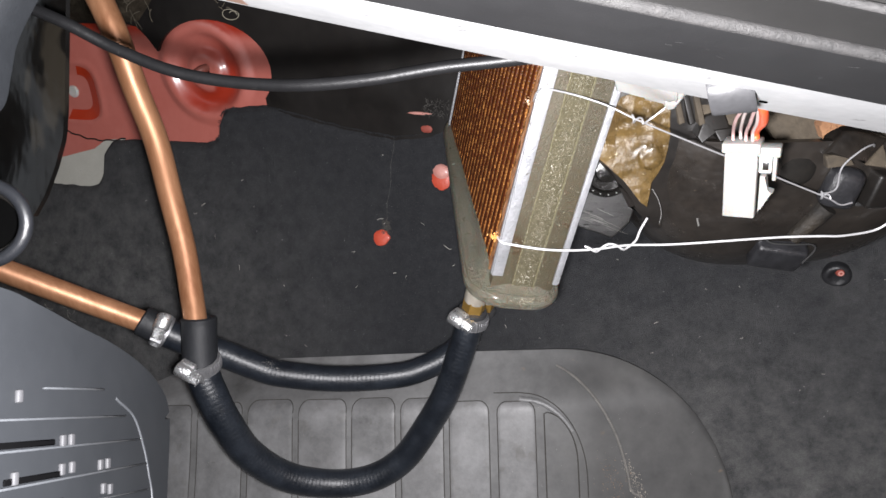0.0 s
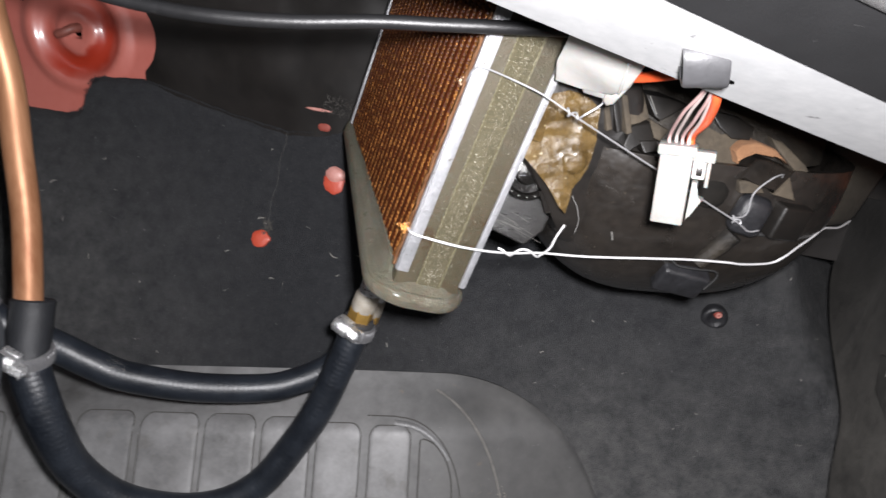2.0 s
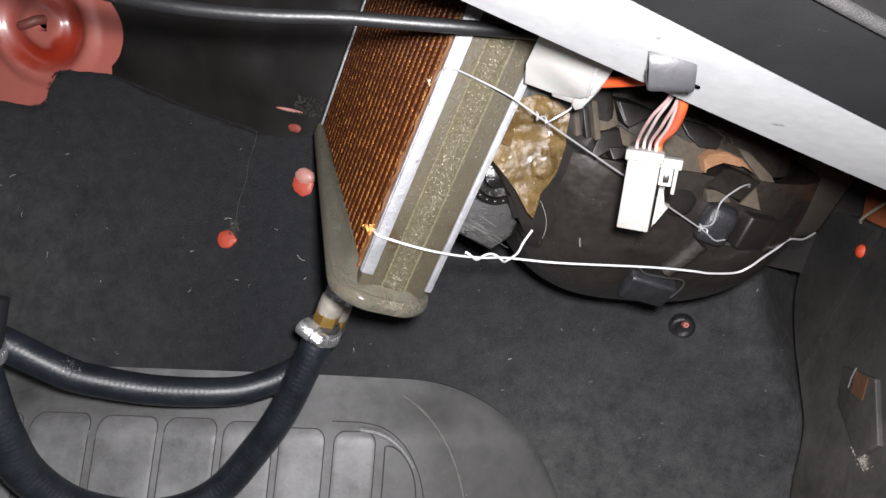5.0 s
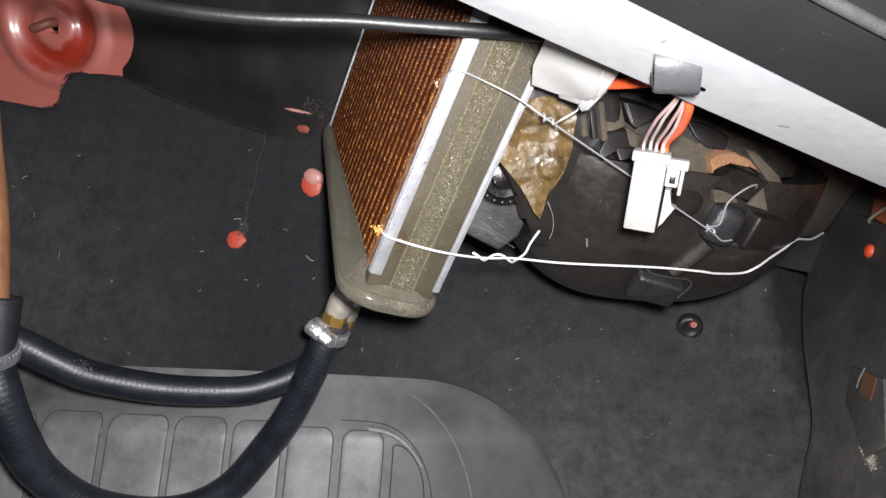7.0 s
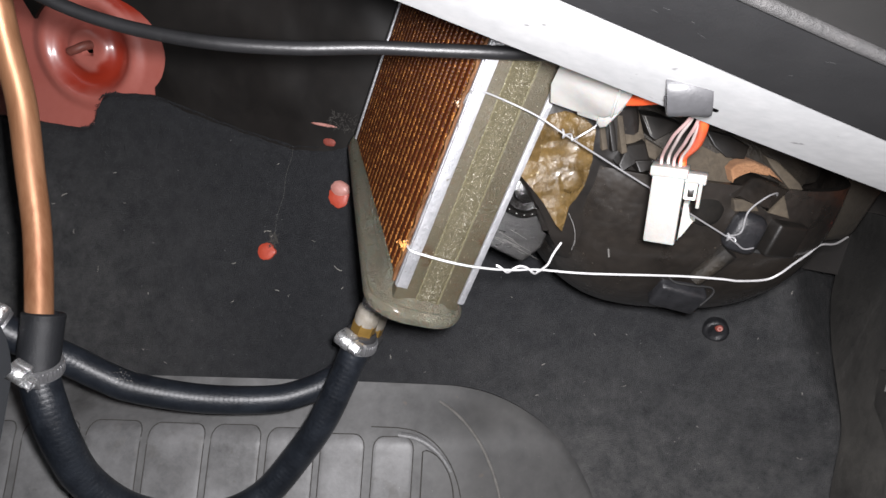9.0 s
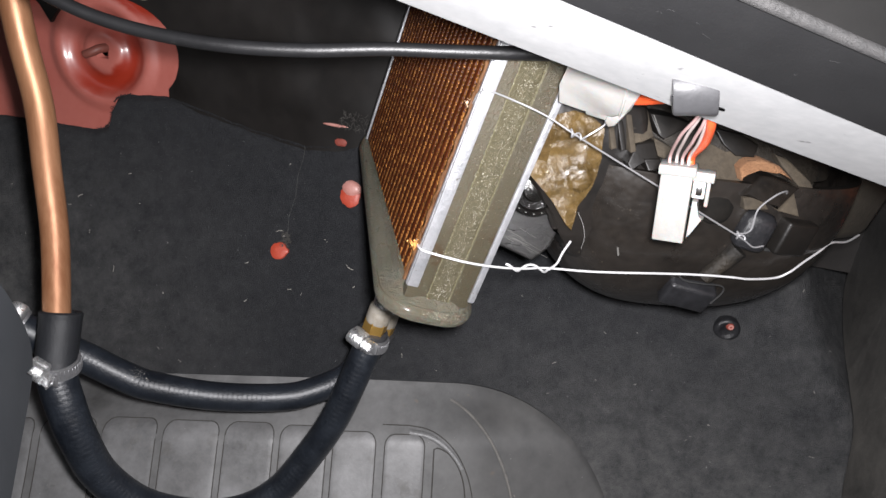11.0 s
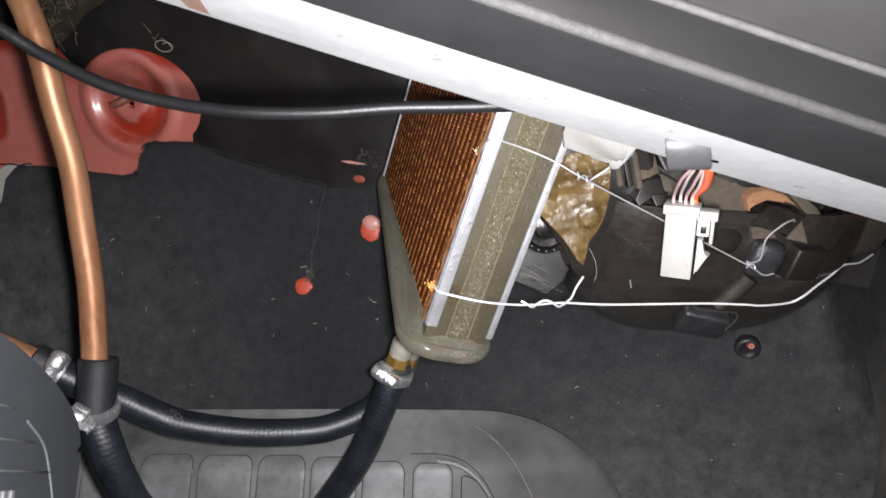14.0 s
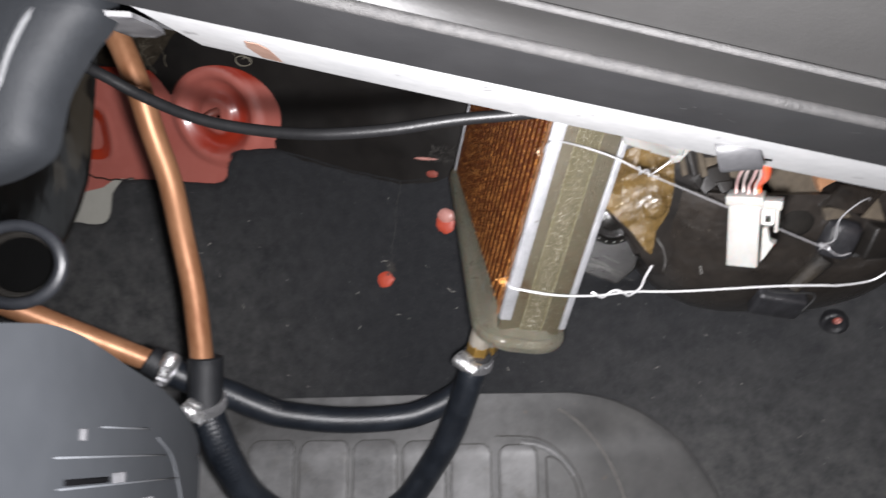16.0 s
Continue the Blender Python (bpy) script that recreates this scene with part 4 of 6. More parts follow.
BANDSTEEL = mat("dull_clamp_band", (0.22, 0.22, 0.23), 0.30, 0.7, col2=(0.42, 0.42, 0.43), scale=160, bump=0.0004, bump_scale=600, rough2=0.5)
hose_clamp((0.0797, 0.4670, 0.1755), (-0.12, -0.05, -1.0), (0.0705, 0.4525, 0.1849), (0.80, -0.42, -0.28), 0.0106, "bright zinc worm-drive clamp on the looped hose below the radiator")
hose_clamp((-0.1122, 0.4430, 0.1590), (0.02, 0.05, -1.0), (-0.1175, 0.4285, 0.1628), (0.74, -0.50, -0.36), 0.0125, "bright zinc worm-drive clamp on the hose end at the copper pipe")
hose_clamp((-0.1470, 0.4660, 0.1720), (-0.75, -0.12, 0.60), (-0.1372, 0.4520, 0.1874), (-0.45, -0.45, -0.80), 0.0112, "bright zinc worm-drive clamp at the straight copper pipe")

# ---- control cable ----
CABLEBLACK = mat("cable_sheath", (0.0070, 0.0070, 0.0075), 0.34, col2=(0.0135, 0.0135, 0.0145), scale=60, bump=0.0002, bump_scale=300, rough2=0.5, speck=(0.06, 0.058, 0.055), speck_scale=260, speck_cut=0.72)
CABLE = [(-0.1130, 0.3750, 0.4100), (-0.0970, 0.3720, 0.4030), (-0.0790, 0.3720, 0.3920), (-0.0540, 0.3680, 0.3820), (-0.0280, 0.3640, 0.3770), (0.0050, 0.3560, 0.3760), (0.0380, 0.3530, 0.3780), (0.0700, 0.3530, 0.3820), (0.0940, 0.3520, 0.3840), (0.1180, 0.3520, 0.3860), (0.1470, 0.3550, 0.3880)]
solo("control_cable", tube(spline(CABLE, 12), 0.0028, 14), CABLEBLACK, "black sheathed control cable hanging under the dashboard", "cable")

# ---- heater blower housing ----
B_C, B_R = Vector((0.2511, 0.4600, 0.3344)), Vector((0.0926, 0.0829, 0.1011))


def bowl(theta, phi, off=0.0):
    """A place on the bowl: theta round the upright axis (0 to the right, -90 towards the cabin), phi down from its rim."""
    e = 0.644
    ct, st = math.cos(theta), math.sin(theta)
    cp, sp = max(0.0, math.cos(phi)) ** 0.954, math.sin(phi) ** 0.778 if phi > 0 else 0.0
    s = Vector((abs(ct) ** e * math.copysign(1, ct) * cp, abs(st) ** e * math.copysign(1, st) * cp, -sp))
    return B_C + Vector(((B_R.x + off) * s.x, (B_R.y + off) * s.y, (B_R.z + off) * s.z))


def bowl_front(x, z):
    """How far ahead the bowl's cabin side lies."""
    sp = min(1.0, max(0.0, (B_C.z - z) / B_R.z)) ** (1 / 0.778)
    cp = math.sqrt(max(0.0, 1 - sp * sp)) ** 0.954
    ct = min(1.0, abs(x - B_C.x) / (B_R.x * cp)) ** (1 / 0.644)
    return B_C.y - B_R.y * cp * math.sqrt(1 - ct * ct) ** 0.644


def build_housing():
    h = thing("blower_housing", B_C - Vector((0, 0, B_R.z)), "black plastic heater blower housing, dusty inside, hung on wires", "heater housing")
    bm = bmesh.new()
    n, m = 96, 32
    outer = [[bm.verts.new(bowl(2 * math.pi * i / n, (math.pi / 2) * j / m)) for i in range(n)] for j in range(m)]
    inner = [[bm.verts.new(bowl(2 * math.pi * i / n, (math.pi / 2) * j / m, -0.004)) for i in range(n)] for j in range(m)]
    for g, flip in ((outer, False), (inner, True)):
        for a, b in zip(g, g[1:]):
            for k in range(n):
                f = (a[k], a[(k + 1) % n], b[(k + 1) % n], b[k])
                bm.faces.new(f[::-1] if flip else f)
        bm.faces.new(g[-1])
    for k in range(n):
        bm.faces.new((outer[0][k], inner[0][k], inner[0][(k + 1) % n], outer[0][(k + 1) % n]))
    part("bowl", bm, BLACKPLASTIC, h)
    # dusty grille plate inside
    plate = bmesh.new()
    mp = frame_of(B_C + Vector((0, 0.0, -0.006)), (1, 0, -0.05), (0, -0.25, 1))
    lathe(mp, [(0.074, -0.004), (0.074, 0.0), (0.05, 0.004), (0.004, 0.006)], 40, plate)
    part("plate", plate, DUSTY, h, "dust-covered inner plate")
    return h


HOUSING = build_housing()

DUCTDUST = mat("dust_brown_duct", (0.019, 0.0158, 0.0112), 0.7, col2=(0.046, 0.0385, 0.0275), scale=45, amount=0.6, bump=0.0004, bump_scale=300)
DUSTDARK = mat("dusty_black_plastic", (0.004, 0.0034, 0.0028), 0.5, col2=(0.026, 0.0200, 0.0130), scale=38, amount=0.22, bump=0.0012, bump_scale=300)


def build_housing_details(h):
    def block(name, at, x, z, size, bev, material=BLACKPLASTIC, label="", taper=1.0):
        return part(name, rbox(frame_of(at, x, z), size, bev, 3, taper=taper), material, h, label)

    def chip(name, outline, lift, deep, material, bevel=0.0009, label=""):
        """A moulded piece on the leaning upper front of the housing."""
        return part(name, slab(outline, lambda p, q, k: Vector((p, 0.377 + 0.5 * (q - 0.330) - lift - k, q)), deep, bevel), material, h, label)

    # moulded lugs on the outside
    block("lug", (0.2640, 0.3755, 0.3110), (0.97, -0.10, -0.20), (0.16, -0.1, 1), (0.0185, 0.012, 0.0215), 0.0052, WORNBLACK, label="glossy rounded lug", taper=0.92)
    block("lug_plate", (0.2870, 0.3800, 0.3085), (0.97, 0.25, -0.10), (0.15, -0.1, 1), (0.0205, 0.012, 0.0190), 0.0018, DARKPLASTIC)
    part("rib", tube(spline([(0.2610, 0.3785, 0.2990), (0.2560, 0.3805, 0.2900), (0.2500, 0.3835, 0.2790)], 5), lambda s: 0.0052 - 0.001 * s, 10), DUSTDARK, h, "dust-grey slanting rib")
    foot = block("lug", (0.2470, 0.3925, 0.2670), (0.97, -0.08, -0.14), (0.14, -0.55, 1), (0.027, 0.015, 0.018), 0.0025, WORNBLACK, label="moulded foot lug with a worn rim")
    part("lug_rim", tube(spline([(0.2350, 0.3850, 0.2795), (0.2395, 0.3825, 0.2768), (0.2500, 0.3815, 0.2762), (0.2600, 0.3822, 0.2755), (0.2625, 0.3830, 0.2715), (0.2575, 0.3830, 0.2640)], 6), 0.0005, 8), DASHWORN, foot)
    for x in (0.2720, 0.2765, 0.2990):
        block("pin", (x, 0.3785 if x < 0.28 else 0.3830, 0.3000), (1, 0, 0), (0, -0.3, 1), (0.0040, 0.0022, 0.0016), 0.0006, DASHWORN, "small worn pin")
    # flat cheek that carries the tape
    cheek = slab([(0.148, 0.376), (0.196, 0.376), (0.2045, 0.352), (0.2070, 0.325), (0.2080, 0.300), (0.2040, 0.276), (0.1930, 0.272), (0.1800, 0.277), (0.1720, 0.286), (0.1690, 0.297), (0.1600, 0.309), (0.148, 0.322)], lambda p, q, k: Vector((p, 0.3855 - k + 0.10 * (q - 0.33) + 3.2 * max(0.0, 0.312 - q) ** 1.5, q)), 0.045, 0.005)
    part("cheek", cheek, CHEEKGREY, h, "smooth grey-black cheek")
    # steps, boxes and dusty ledges round the open top
    chip("ledge", DUSTA, 0.0, 0.014, DUSTY, label="dust-brown ledge")
    chip("box", BOXC, 0.0030, 0.014, DARKPLASTIC)
    part("pale_edge", tube([(0.2022, 0.3868, 0.3612), (0.2062, 0.3833, 0.3535)], 0.0003, 6), FLUFF, h, "pale edge of the box")
    chip("step", STEPA, 0.0022, 0.012, DARKPLASTIC)
    chip("ledge", STEPB, 0.0008, 0.012, DUSTY)
    chip("box", STEPC, 0.0030, 0.012, DARKPLASTIC)
    for k, x in enumerate((0.1790, 0.1835, 0.1880)):
        chip("louvre", [(x, 0.3640), (x + 0.0032, 0.3640), (x + 0.0075, 0.3440), (x + 0.0048, 0.3430)], 0.0010 + 0.0012 * k, 0.012, DUSTY if k != 1 else DARKPLASTIC, 0.0006)
    chip("ledge", PLANEA, -0.0045, 0.010, DUSTY, label="dust-brown ledge")
    # dark plate stands in for a black gap between the ledges
    chip("gap", GAPLINE, -0.0020, 0.004, DARKPLASTIC)
    chip("ledge", BAND, -0.0020, 0.010, DUSTY, label="dust-brown ledge")
    chip("foam_gasket", FOAMLINE, 0.0020, 0.008, FOAM, 0.0012, "crumbling brown foam gasket")
    chip("box", BOXD, 0.0032, 0.014, BLACKPLASTIC, 0.0016)
    chip("ledge", DUSTD, 0.0012, 0.012, DUSTY)
    chip("ledge", TRI, 0.0008, 0.012, DUSTY)
    mr = frame_of(RECESSAT, (1, 0, 0), (0.05, -0.95, 0.3))
    # dark dome put in for the shade of a round recess
    part("round_recess", lathe(mr, [(0.0112, -0.012), (0.0104, -0.0066), (0.0084, -0.0040), (0.0050, -0.0027), (0.001, -0.0024)], 36), RECESSDARK, h, "dark dome standing in for a round recess")
    part("side_duct", rbox(frame_of((0.366, 0.470, 0.318), (0.93, 0.36, 0.0), (0.1, -0.2, 1)), (0.065, 0.05, 0.075), 0.012, 3), DUCTDUST, h, "dust-brown side duct")
    dome = bmesh.new()
    n, m = 48, 14
    rings = [[dome.verts.new(B_C + Vector((0.090 * math.cos(2 * math.pi * i / n) * math.cos(math.pi / 2 * j / m), 0.072 * math.sin(2 * math.pi * i / n) * math.cos(math.pi / 2 * j / m),
              -0.004 + 0.060 * math.sin(math.pi / 2 * j / m) + 0.003 * noise.noise((i * 0.5, j * 0.6, 1.5))))) for i in range(n)] for j in range(m)]
    for p, q in zip(rings, rings[1:]):
        for k in range(n):
            dome.faces.new((p[k], p[(k + 1) % n], q[(k + 1) % n], q[k]))
    dome.faces.new(rings[-1])
    part("upper_shell", dome, DUSTDARK, h, "dust-covered upper shell")
    # motor beside the radiator: cap with an arc of pale dots, scratched mounting plate
    mc = frame_of((0.1530, 0.3930, 0.3165), (1, 0, 0), (0.10, -0.96, 0.20))
    motor = part("motor_cap", lathe(mc, [(0.0150, -0.016), (0.0148, -0.002), (0.0138, 0.0), (0.0118, 0.0004), (0.0108, -0.0016), (0.0070, -0.0018), (0.0062, 0.0012), (0.002, 0.0020)], 40), GLOSSBLACK, h, "glossy round motor cap")
    # pale dots paint in small reflections along the cap's lower edge
    for k in range(7):
        a = radians(215 + 19 * k)
        part("glint_dot", rbox(mc @ Matrix.Translation((0.0128 * math.cos(a), 0.0128 * math.sin(a), 0.0006)), (0.0007, 0.0005, 0.0009), 0.0002, 1), PALESPECK, motor)
    part("motor_plate", slab(PLATE, lambda p, q, k: Vector((p, 0.3960 - k + 0.25 * (q - 0.29), q)), 0.012, 0.0016), SCRATCHED, h, "scratched grey mounting plate")
    rng = random.Random(17)
    for k in range(16):
        x, z = rng.uniform(0.1340, 0.1560), 0.0
        z = 0.2905 - 0.42 * (x - 0.1330) + abs(rng.gauss(0, 0.0035)) + 0.0012
        l = rng.uniform(0.004, 0.012)
        part("scratch", tube([(x, 0.3956 + 0.25 * (z - 0.29), z), (x + l, 0.3956 + 0.25 * (z - 0.42 * l - 0.29), z - 0.42 * l + rng.uniform(-0.0006, 0.0006))], 0.00010, 4), FLUFF, h)


RECESSDARK = mat("dark_recess_plastic", (0.0034, 0.0031, 0.0028), 0.8, col2=(0.0115, 0.0098, 0.0078), scale=90, spec=0.2)
DARKPLASTIC = mat("dull_black_plastic", (0.0032, 0.0029, 0.0027), 0.42, col2=(0.0125, 0.0100, 0.0078), scale=45, bump=0.0002, bump_scale=150)
CHEEKGREY = mat("smooth_black_cheek", (0.0050, 0.0046, 0.0044), 0.24, col2=(0.0195, 0.0165, 0.0142), scale=20, amount=0.34, bump=0.0014, bump_scale=45, bump_detail=2.5, rough2=0.44, spec=0.8, speck=(0.13, 0.11, 0.085), speck_scale=420, speck_cut=0.72)
DARKFLUFF = mat("dark_fluff", (0.045, 0.042, 0.038), 0.95)
FLUFF = mat("grey_fluff", (0.10, 0.097, 0.09), 0.95)
PALESPECK = mat("pale_specks", (0.24, 0.235, 0.23), 0.95)
DUSTA = [(0.1922, 0.3624), (0.2013, 0.3618), (0.2053, 0.3504), (0.1949, 0.3452), (0.1906, 0.3528)]
BOXC = [(0.2013, 0.3613), (0.2127, 0.3609), (0.2241, 0.3585), (0.2093, 0.3503), (0.2063, 0.3523)]
STEPA = [(0.1956, 0.347), (0.2048, 0.3491), (0.2083, 0.3395), (0.2001, 0.3407), (0.1942, 0.3345), (0.1917, 0.338)]
STEPB = [(0.2053, 0.3502), (0.2152, 0.3464), (0.2111, 0.3412), (0.2058, 0.3427)]
STEPC = [(0.1995, 0.3409), (0.2082, 0.342), (0.2091, 0.3371), (0.2022, 0.3357)]
PLANEA = [(0.2295, 0.3527), (0.2449, 0.3453), (0.2537, 0.3487), (0.255, 0.3285), (0.2357, 0.3269), (0.2275, 0.3387)]
BAND = [(0.2700, 0.3480), (0.2767, 0.3464), (0.2900, 0.3372), (0.2940, 0.3312), (0.2876, 0.3307), (0.2823, 0.3359), (0.2740, 0.3430)]
FOAMLINE = [(0.2497, 0.3407), (0.2525, 0.3437), (0.2615, 0.3458), (0.2708, 0.3436), (0.2795, 0.3367), (0.2700, 0.3412), (0.2600, 0.3420), (0.2532, 0.3392), (0.2516, 0.3350)]
BOXD = [(0.2511, 0.3289), (0.2604, 0.3386), (0.2665, 0.3386), (0.2815, 0.3348), (0.2704, 0.3242), (0.2629, 0.3286)]
DUSTD = [(0.2526, 0.3278), (0.2628, 0.3291), (0.2665, 0.3234), (0.2539, 0.3223)]
TRI = [(0.272, 0.323), (0.2801, 0.3316), (0.2835, 0.3212)]
GAPLINE = [(0.2373, 0.3568), (0.2518, 0.3554), (0.2612, 0.3514), (0.2591, 0.3453), (0.2494, 0.3452), (0.2425, 0.3497)]
PLATE = [(0.136, 0.2843), (0.1578, 0.2764), (0.1673, 0.2845), (0.1706, 0.2945), (0.1612, 0.3038), (0.1483, 0.3094), (0.1368, 0.307)]
RECESSAT = (0.2424, 0.3738, 0.3237)
build_housing_details(HOUSING)


def build_tape():
    """A crumpled piece of shiny brown tape stuck on the housing."""
    rng = random.Random(21)
    outline = [(0.1791, 0.3525), (0.1796, 0.3442), (0.1805, 0.3378), (0.1797, 0.3299), (0.1778, 0.3227), (0.1729, 0.3128), (0.1717, 0.3005), (0.1674, 0.3043), (0.16, 0.3139), (0.153, 0.3206), (0.1462, 0.3265), (0.1465, 0.3342), (0.1485, 0.3442), (0.1501, 0.3504), (0.1551, 0.3571), (0.1629, 0.3593), (0.1714, 0.3581)]
    bm = slab(outline, lambda p, q, k: Vector((p, 0.3825 - k + (q - 0.33) * 0.10, q)), 0.0005)
    for _ in range(5):
        bmesh.ops.subdivide_edges(bm, edges=[e for e in bm.edges if e.calc_length() > 0.0026], cuts=1, use_grid_fill=False)
        bmesh.ops.triangulate(bm, faces=[f for f in bm.faces if len(f.verts) > 3])
    for v in bm.verts:
        p, q = v.co.x, v.co.z
        fold = 0.0020 * noise.noise((p * 60, q * 45, 0.4)) + 0.0020 * abs(noise.noise((p * 120 + q * 60, q * 60, 4.4))) + 0.0014 * abs(noise.noise((p * 90 - q * 190, q * 120, 2.4)))
        bump = 0.0022 * max(0.0, 1 - (math.hypot(p - 0.1712, q - 0.3270) / 0.0062) ** 2) ** 0.5
        v.co.y += fold - bump
    t = thing("adhesive_tape", (0.165, 0.3795, 0.334), "crumpled shiny brown parcel tape stuck on the blower housing", "tape")
    part("strip", bm, TAPE, t)
    fold = slab([(0.1480, 0.3360), (0.1505, 0.3510), (0.1550, 0.3500), (0.1525, 0.3350)], lambda p, q, k: Vector((p, 0.3800 - k + (q - 0.34) * 0.2 + (p - 0.15) * 0.35, q)), 0.0004)
    part("folded_corner", fold, TAPE, t, smooth=False)


build_tape()

# ---- binding wires ----
WIRE_A = [(0.1118, 0.3800, 0.3560), (0.1120, 0.3720, 0.3610), (0.1128, 0.3680, 0.3655), (0.1150, 0.3660, 0.3676), (0.1190, 0.3655, 0.3675), (0.1307, 0.3660, 0.3642), (0.144, 0.3630, 0.3600), (0.158, 0.3600, 0.3535), (0.1825, 0.3620, 0.3421), (0.2070, 0.3640, 0.3308), (0.2315, 0.3660, 0.3194), (0.2540, 0.3680, 0.3090), (0.2620, 0.3690, 0.3045), (0.2680, 0.3700, 0.3050)]
WIRE_B = [(0.0950, 0.3840, 0.2870), (0.0960, 0.3720, 0.2875), (0.1040, 0.3700, 0.2860), (0.1200, 0.3700, 0.2830), (0.1360, 0.3740, 0.2800), (0.1500, 0.3790, 0.2780), (0.164, 0.3820, 0.2780), (0.1900, 0.3800, 0.2790),
          (0.2360, 0.3760, 0.2835), (0.2590, 0.3745, 0.2845), (0.2700, 0.3755, 0.2838), (0.2870, 0.3795, 0.2840), (0.2935, 0.3790, 0.2883), (0.3024, 0.3830, 0.2932), (0.3129, 0.3890, 0.2970), (0.3244, 0.3970, 0.3000), (0.3433, 0.4100, 0.2967), (0.3618, 0.4250, 0.2963)]
wa = thing("binding_wire", WIRE_A[5], "galvanised tie wire from the radiator to the housing", "wire", "tie wires")
part("strand", tube(spline(WIRE_A, 10), 0.00043, 8), DULLWIRE, wa)
part("loop", tube(spline([(0.2500, 0.3675, 0.3110), (0.2580, 0.3690, 0.3130), (0.2585, 0.3690, 0.3240), (0.2650, 0.3690, 0.3320), (0.2720, 0.3720, 0.3340), (0.2750, 0.3760, 0.3310)], 8), 0.00043, 8), DULLWIRE, wa)


def coil(a, b, turns, r, n=60):
    a, b = Vector(a), Vector(b)
    t = (b - a).normalized()
    u = t.cross(Vector((0, 1, 0))).normalized()
    v = t.cross(u)
    return [a.lerp(b, k / n) + (u * math.cos(2 * math.pi * turns * k / n) + v * math.sin(2 * math.pi * turns * k / n)) * r for k in range(n + 1)]


part("twist", tube(coil((0.1545, 0.3600, 0.3548), (0.1600, 0.3600, 0.3526), 1.3, 0.0015), 0.00043, 8), DULLWIRE, wa)
part("tail", tube(spline([(0.1600, 0.3590, 0.3520), (0.1620, 0.3560, 0.3550), (0.1680, 0.3560, 0.3600), (0.1690, 0.3580, 0.3620)], 6), 0.00043, 8), DULLWIRE, wa)
part("twist", tube(coil((0.2500, 0.3678, 0.3110), (0.2550, 0.3680, 0.3085), 1.2, 0.0015), 0.00043, 8), DULLWIRE, wa)
wb = thing("binding_wire", WIRE_B[6], "bright tie wire stretched from the radiator to the side", "wire", "tie wires")
part("strand", tube(spline(WIRE_B, 10), 0.00060, 8), WIRE, wb)
part("twist", tube(coil((0.1400, 0.3750, 0.2800), (0.1660, 0.3818, 0.2778), 1.7, 0.0017), 0.00060, 8), WIRE, wb)
part("tail", tube(spline([(0.1640, 0.3800, 0.2780), (0.1670, 0.3780, 0.2830), (0.1685, 0.3775, 0.2890), (0.1715, 0.3775, 0.2960)], 6), 0.00060, 8), WIRE, wb)

# ---- rust crumbs where the wires pass through the core ----
def crumb_heap(at, spread, count, size, material, label):
    rng = random.Random(label)
    bm = bmesh.new()
    for _ in range(count):
        p = Vector(at) + Vector((rng.gauss(0, spread), rng.gauss(0, spread * 0.4), rng.gauss(0, spread)))
        s = size * rng.uniform(0.4, 1.2)
        v = [bm.verts.new(p + Vector((rng.uniform(-1, 1), rng.uniform(-1, 1), rng.uniform(-1, 1))) * s) for _ in range(4)]
        for f in ((0, 1, 2), (0, 3, 1), (1, 3, 2), (2, 3, 0)):
            bm.faces.new([v[i] for i in f])
    solo("core_crumbs", bm, material, label, "crumbs", kind="stuff", smooth=False)


crumb_heap((0.0930, 0.3770, 0.2880), 0.0012, 60, 0.0009, mat("bright_copper_crumb", (0.75, 0.34, 0.10), 0.35, 0.2), "bright orange bits of torn fin at the lower wire")
crumb_heap((0.1105, 0.3750, 0.3600), 0.0010, 26, 0.0007, mat("pale_solder_crumb", (0.6, 0.42, 0.28), 0.4), "pale torn bits of fin at the upper wire")

# ---- plugs and wiring ----
def build_plug():
    x, z = Vector((0.85, -0.46, 0.10)), Vector((-0.17, 0.10, 0.98))
    base = Vector((0.1955, 0.3260, 0.3205))
    c = thing("wiring_plug", base, "white nylon wiring plug hanging on its wires", "plug")
    m = frame_of(base, x, z)
    L = lambda a, b, k: m @ Vector((a, b, k))
    def block(a, b, k, size, bev=0.0006, material=NYLON, name="shell", label="", owner=None):
        q = m.copy()
        q.translation = L(a, b, k)
        return part(name, rbox(q, size, bev, 2), material, owner or c, label)
    block(0.0, 0.0045, 0.0142, (0.0128, 0.0090, 0.0294), 0.0008, name="body")
    block(0.0, 0.0045, 0.0304, (0.0150, 0.0112, 0.0044), 0.0008, name="collar")
    latch = block(0.0092, 0.0050, 0.0248, (0.0050, 0.0060, 0.0110), 0.0006, NYLONOLD, "latch")
    block(0.0105, 0.0040, 0.0288, (0.0085, 0.0075, 0.0042), 0.0006, NYLON, "latch_head", owner=latch)
    block(0.0128, 0.0040, 0.0225, (0.0016, 0.0060, 0.0120), 0.0005, NYLON, "latch_arm", owner=latch)
    part("latch_tongue", slab([(0.0072, 0.0010), (0.0080, 0.0035), (0.0128, 0.0110), (0.0104, 0.0118), (0.0096, 0.0180), (0.0074, 0.0180)], lambda a, b, k: L(a, 0.0018 - k, b), 0.0050, 0.0004), NYLON, latch)
    block(0.0094, 0.0020, 0.0225, (0.0024, 0.0008, 0.0034), 0.0002, BLACKPLASTIC, "latch_hole", owner=latch)
    return L


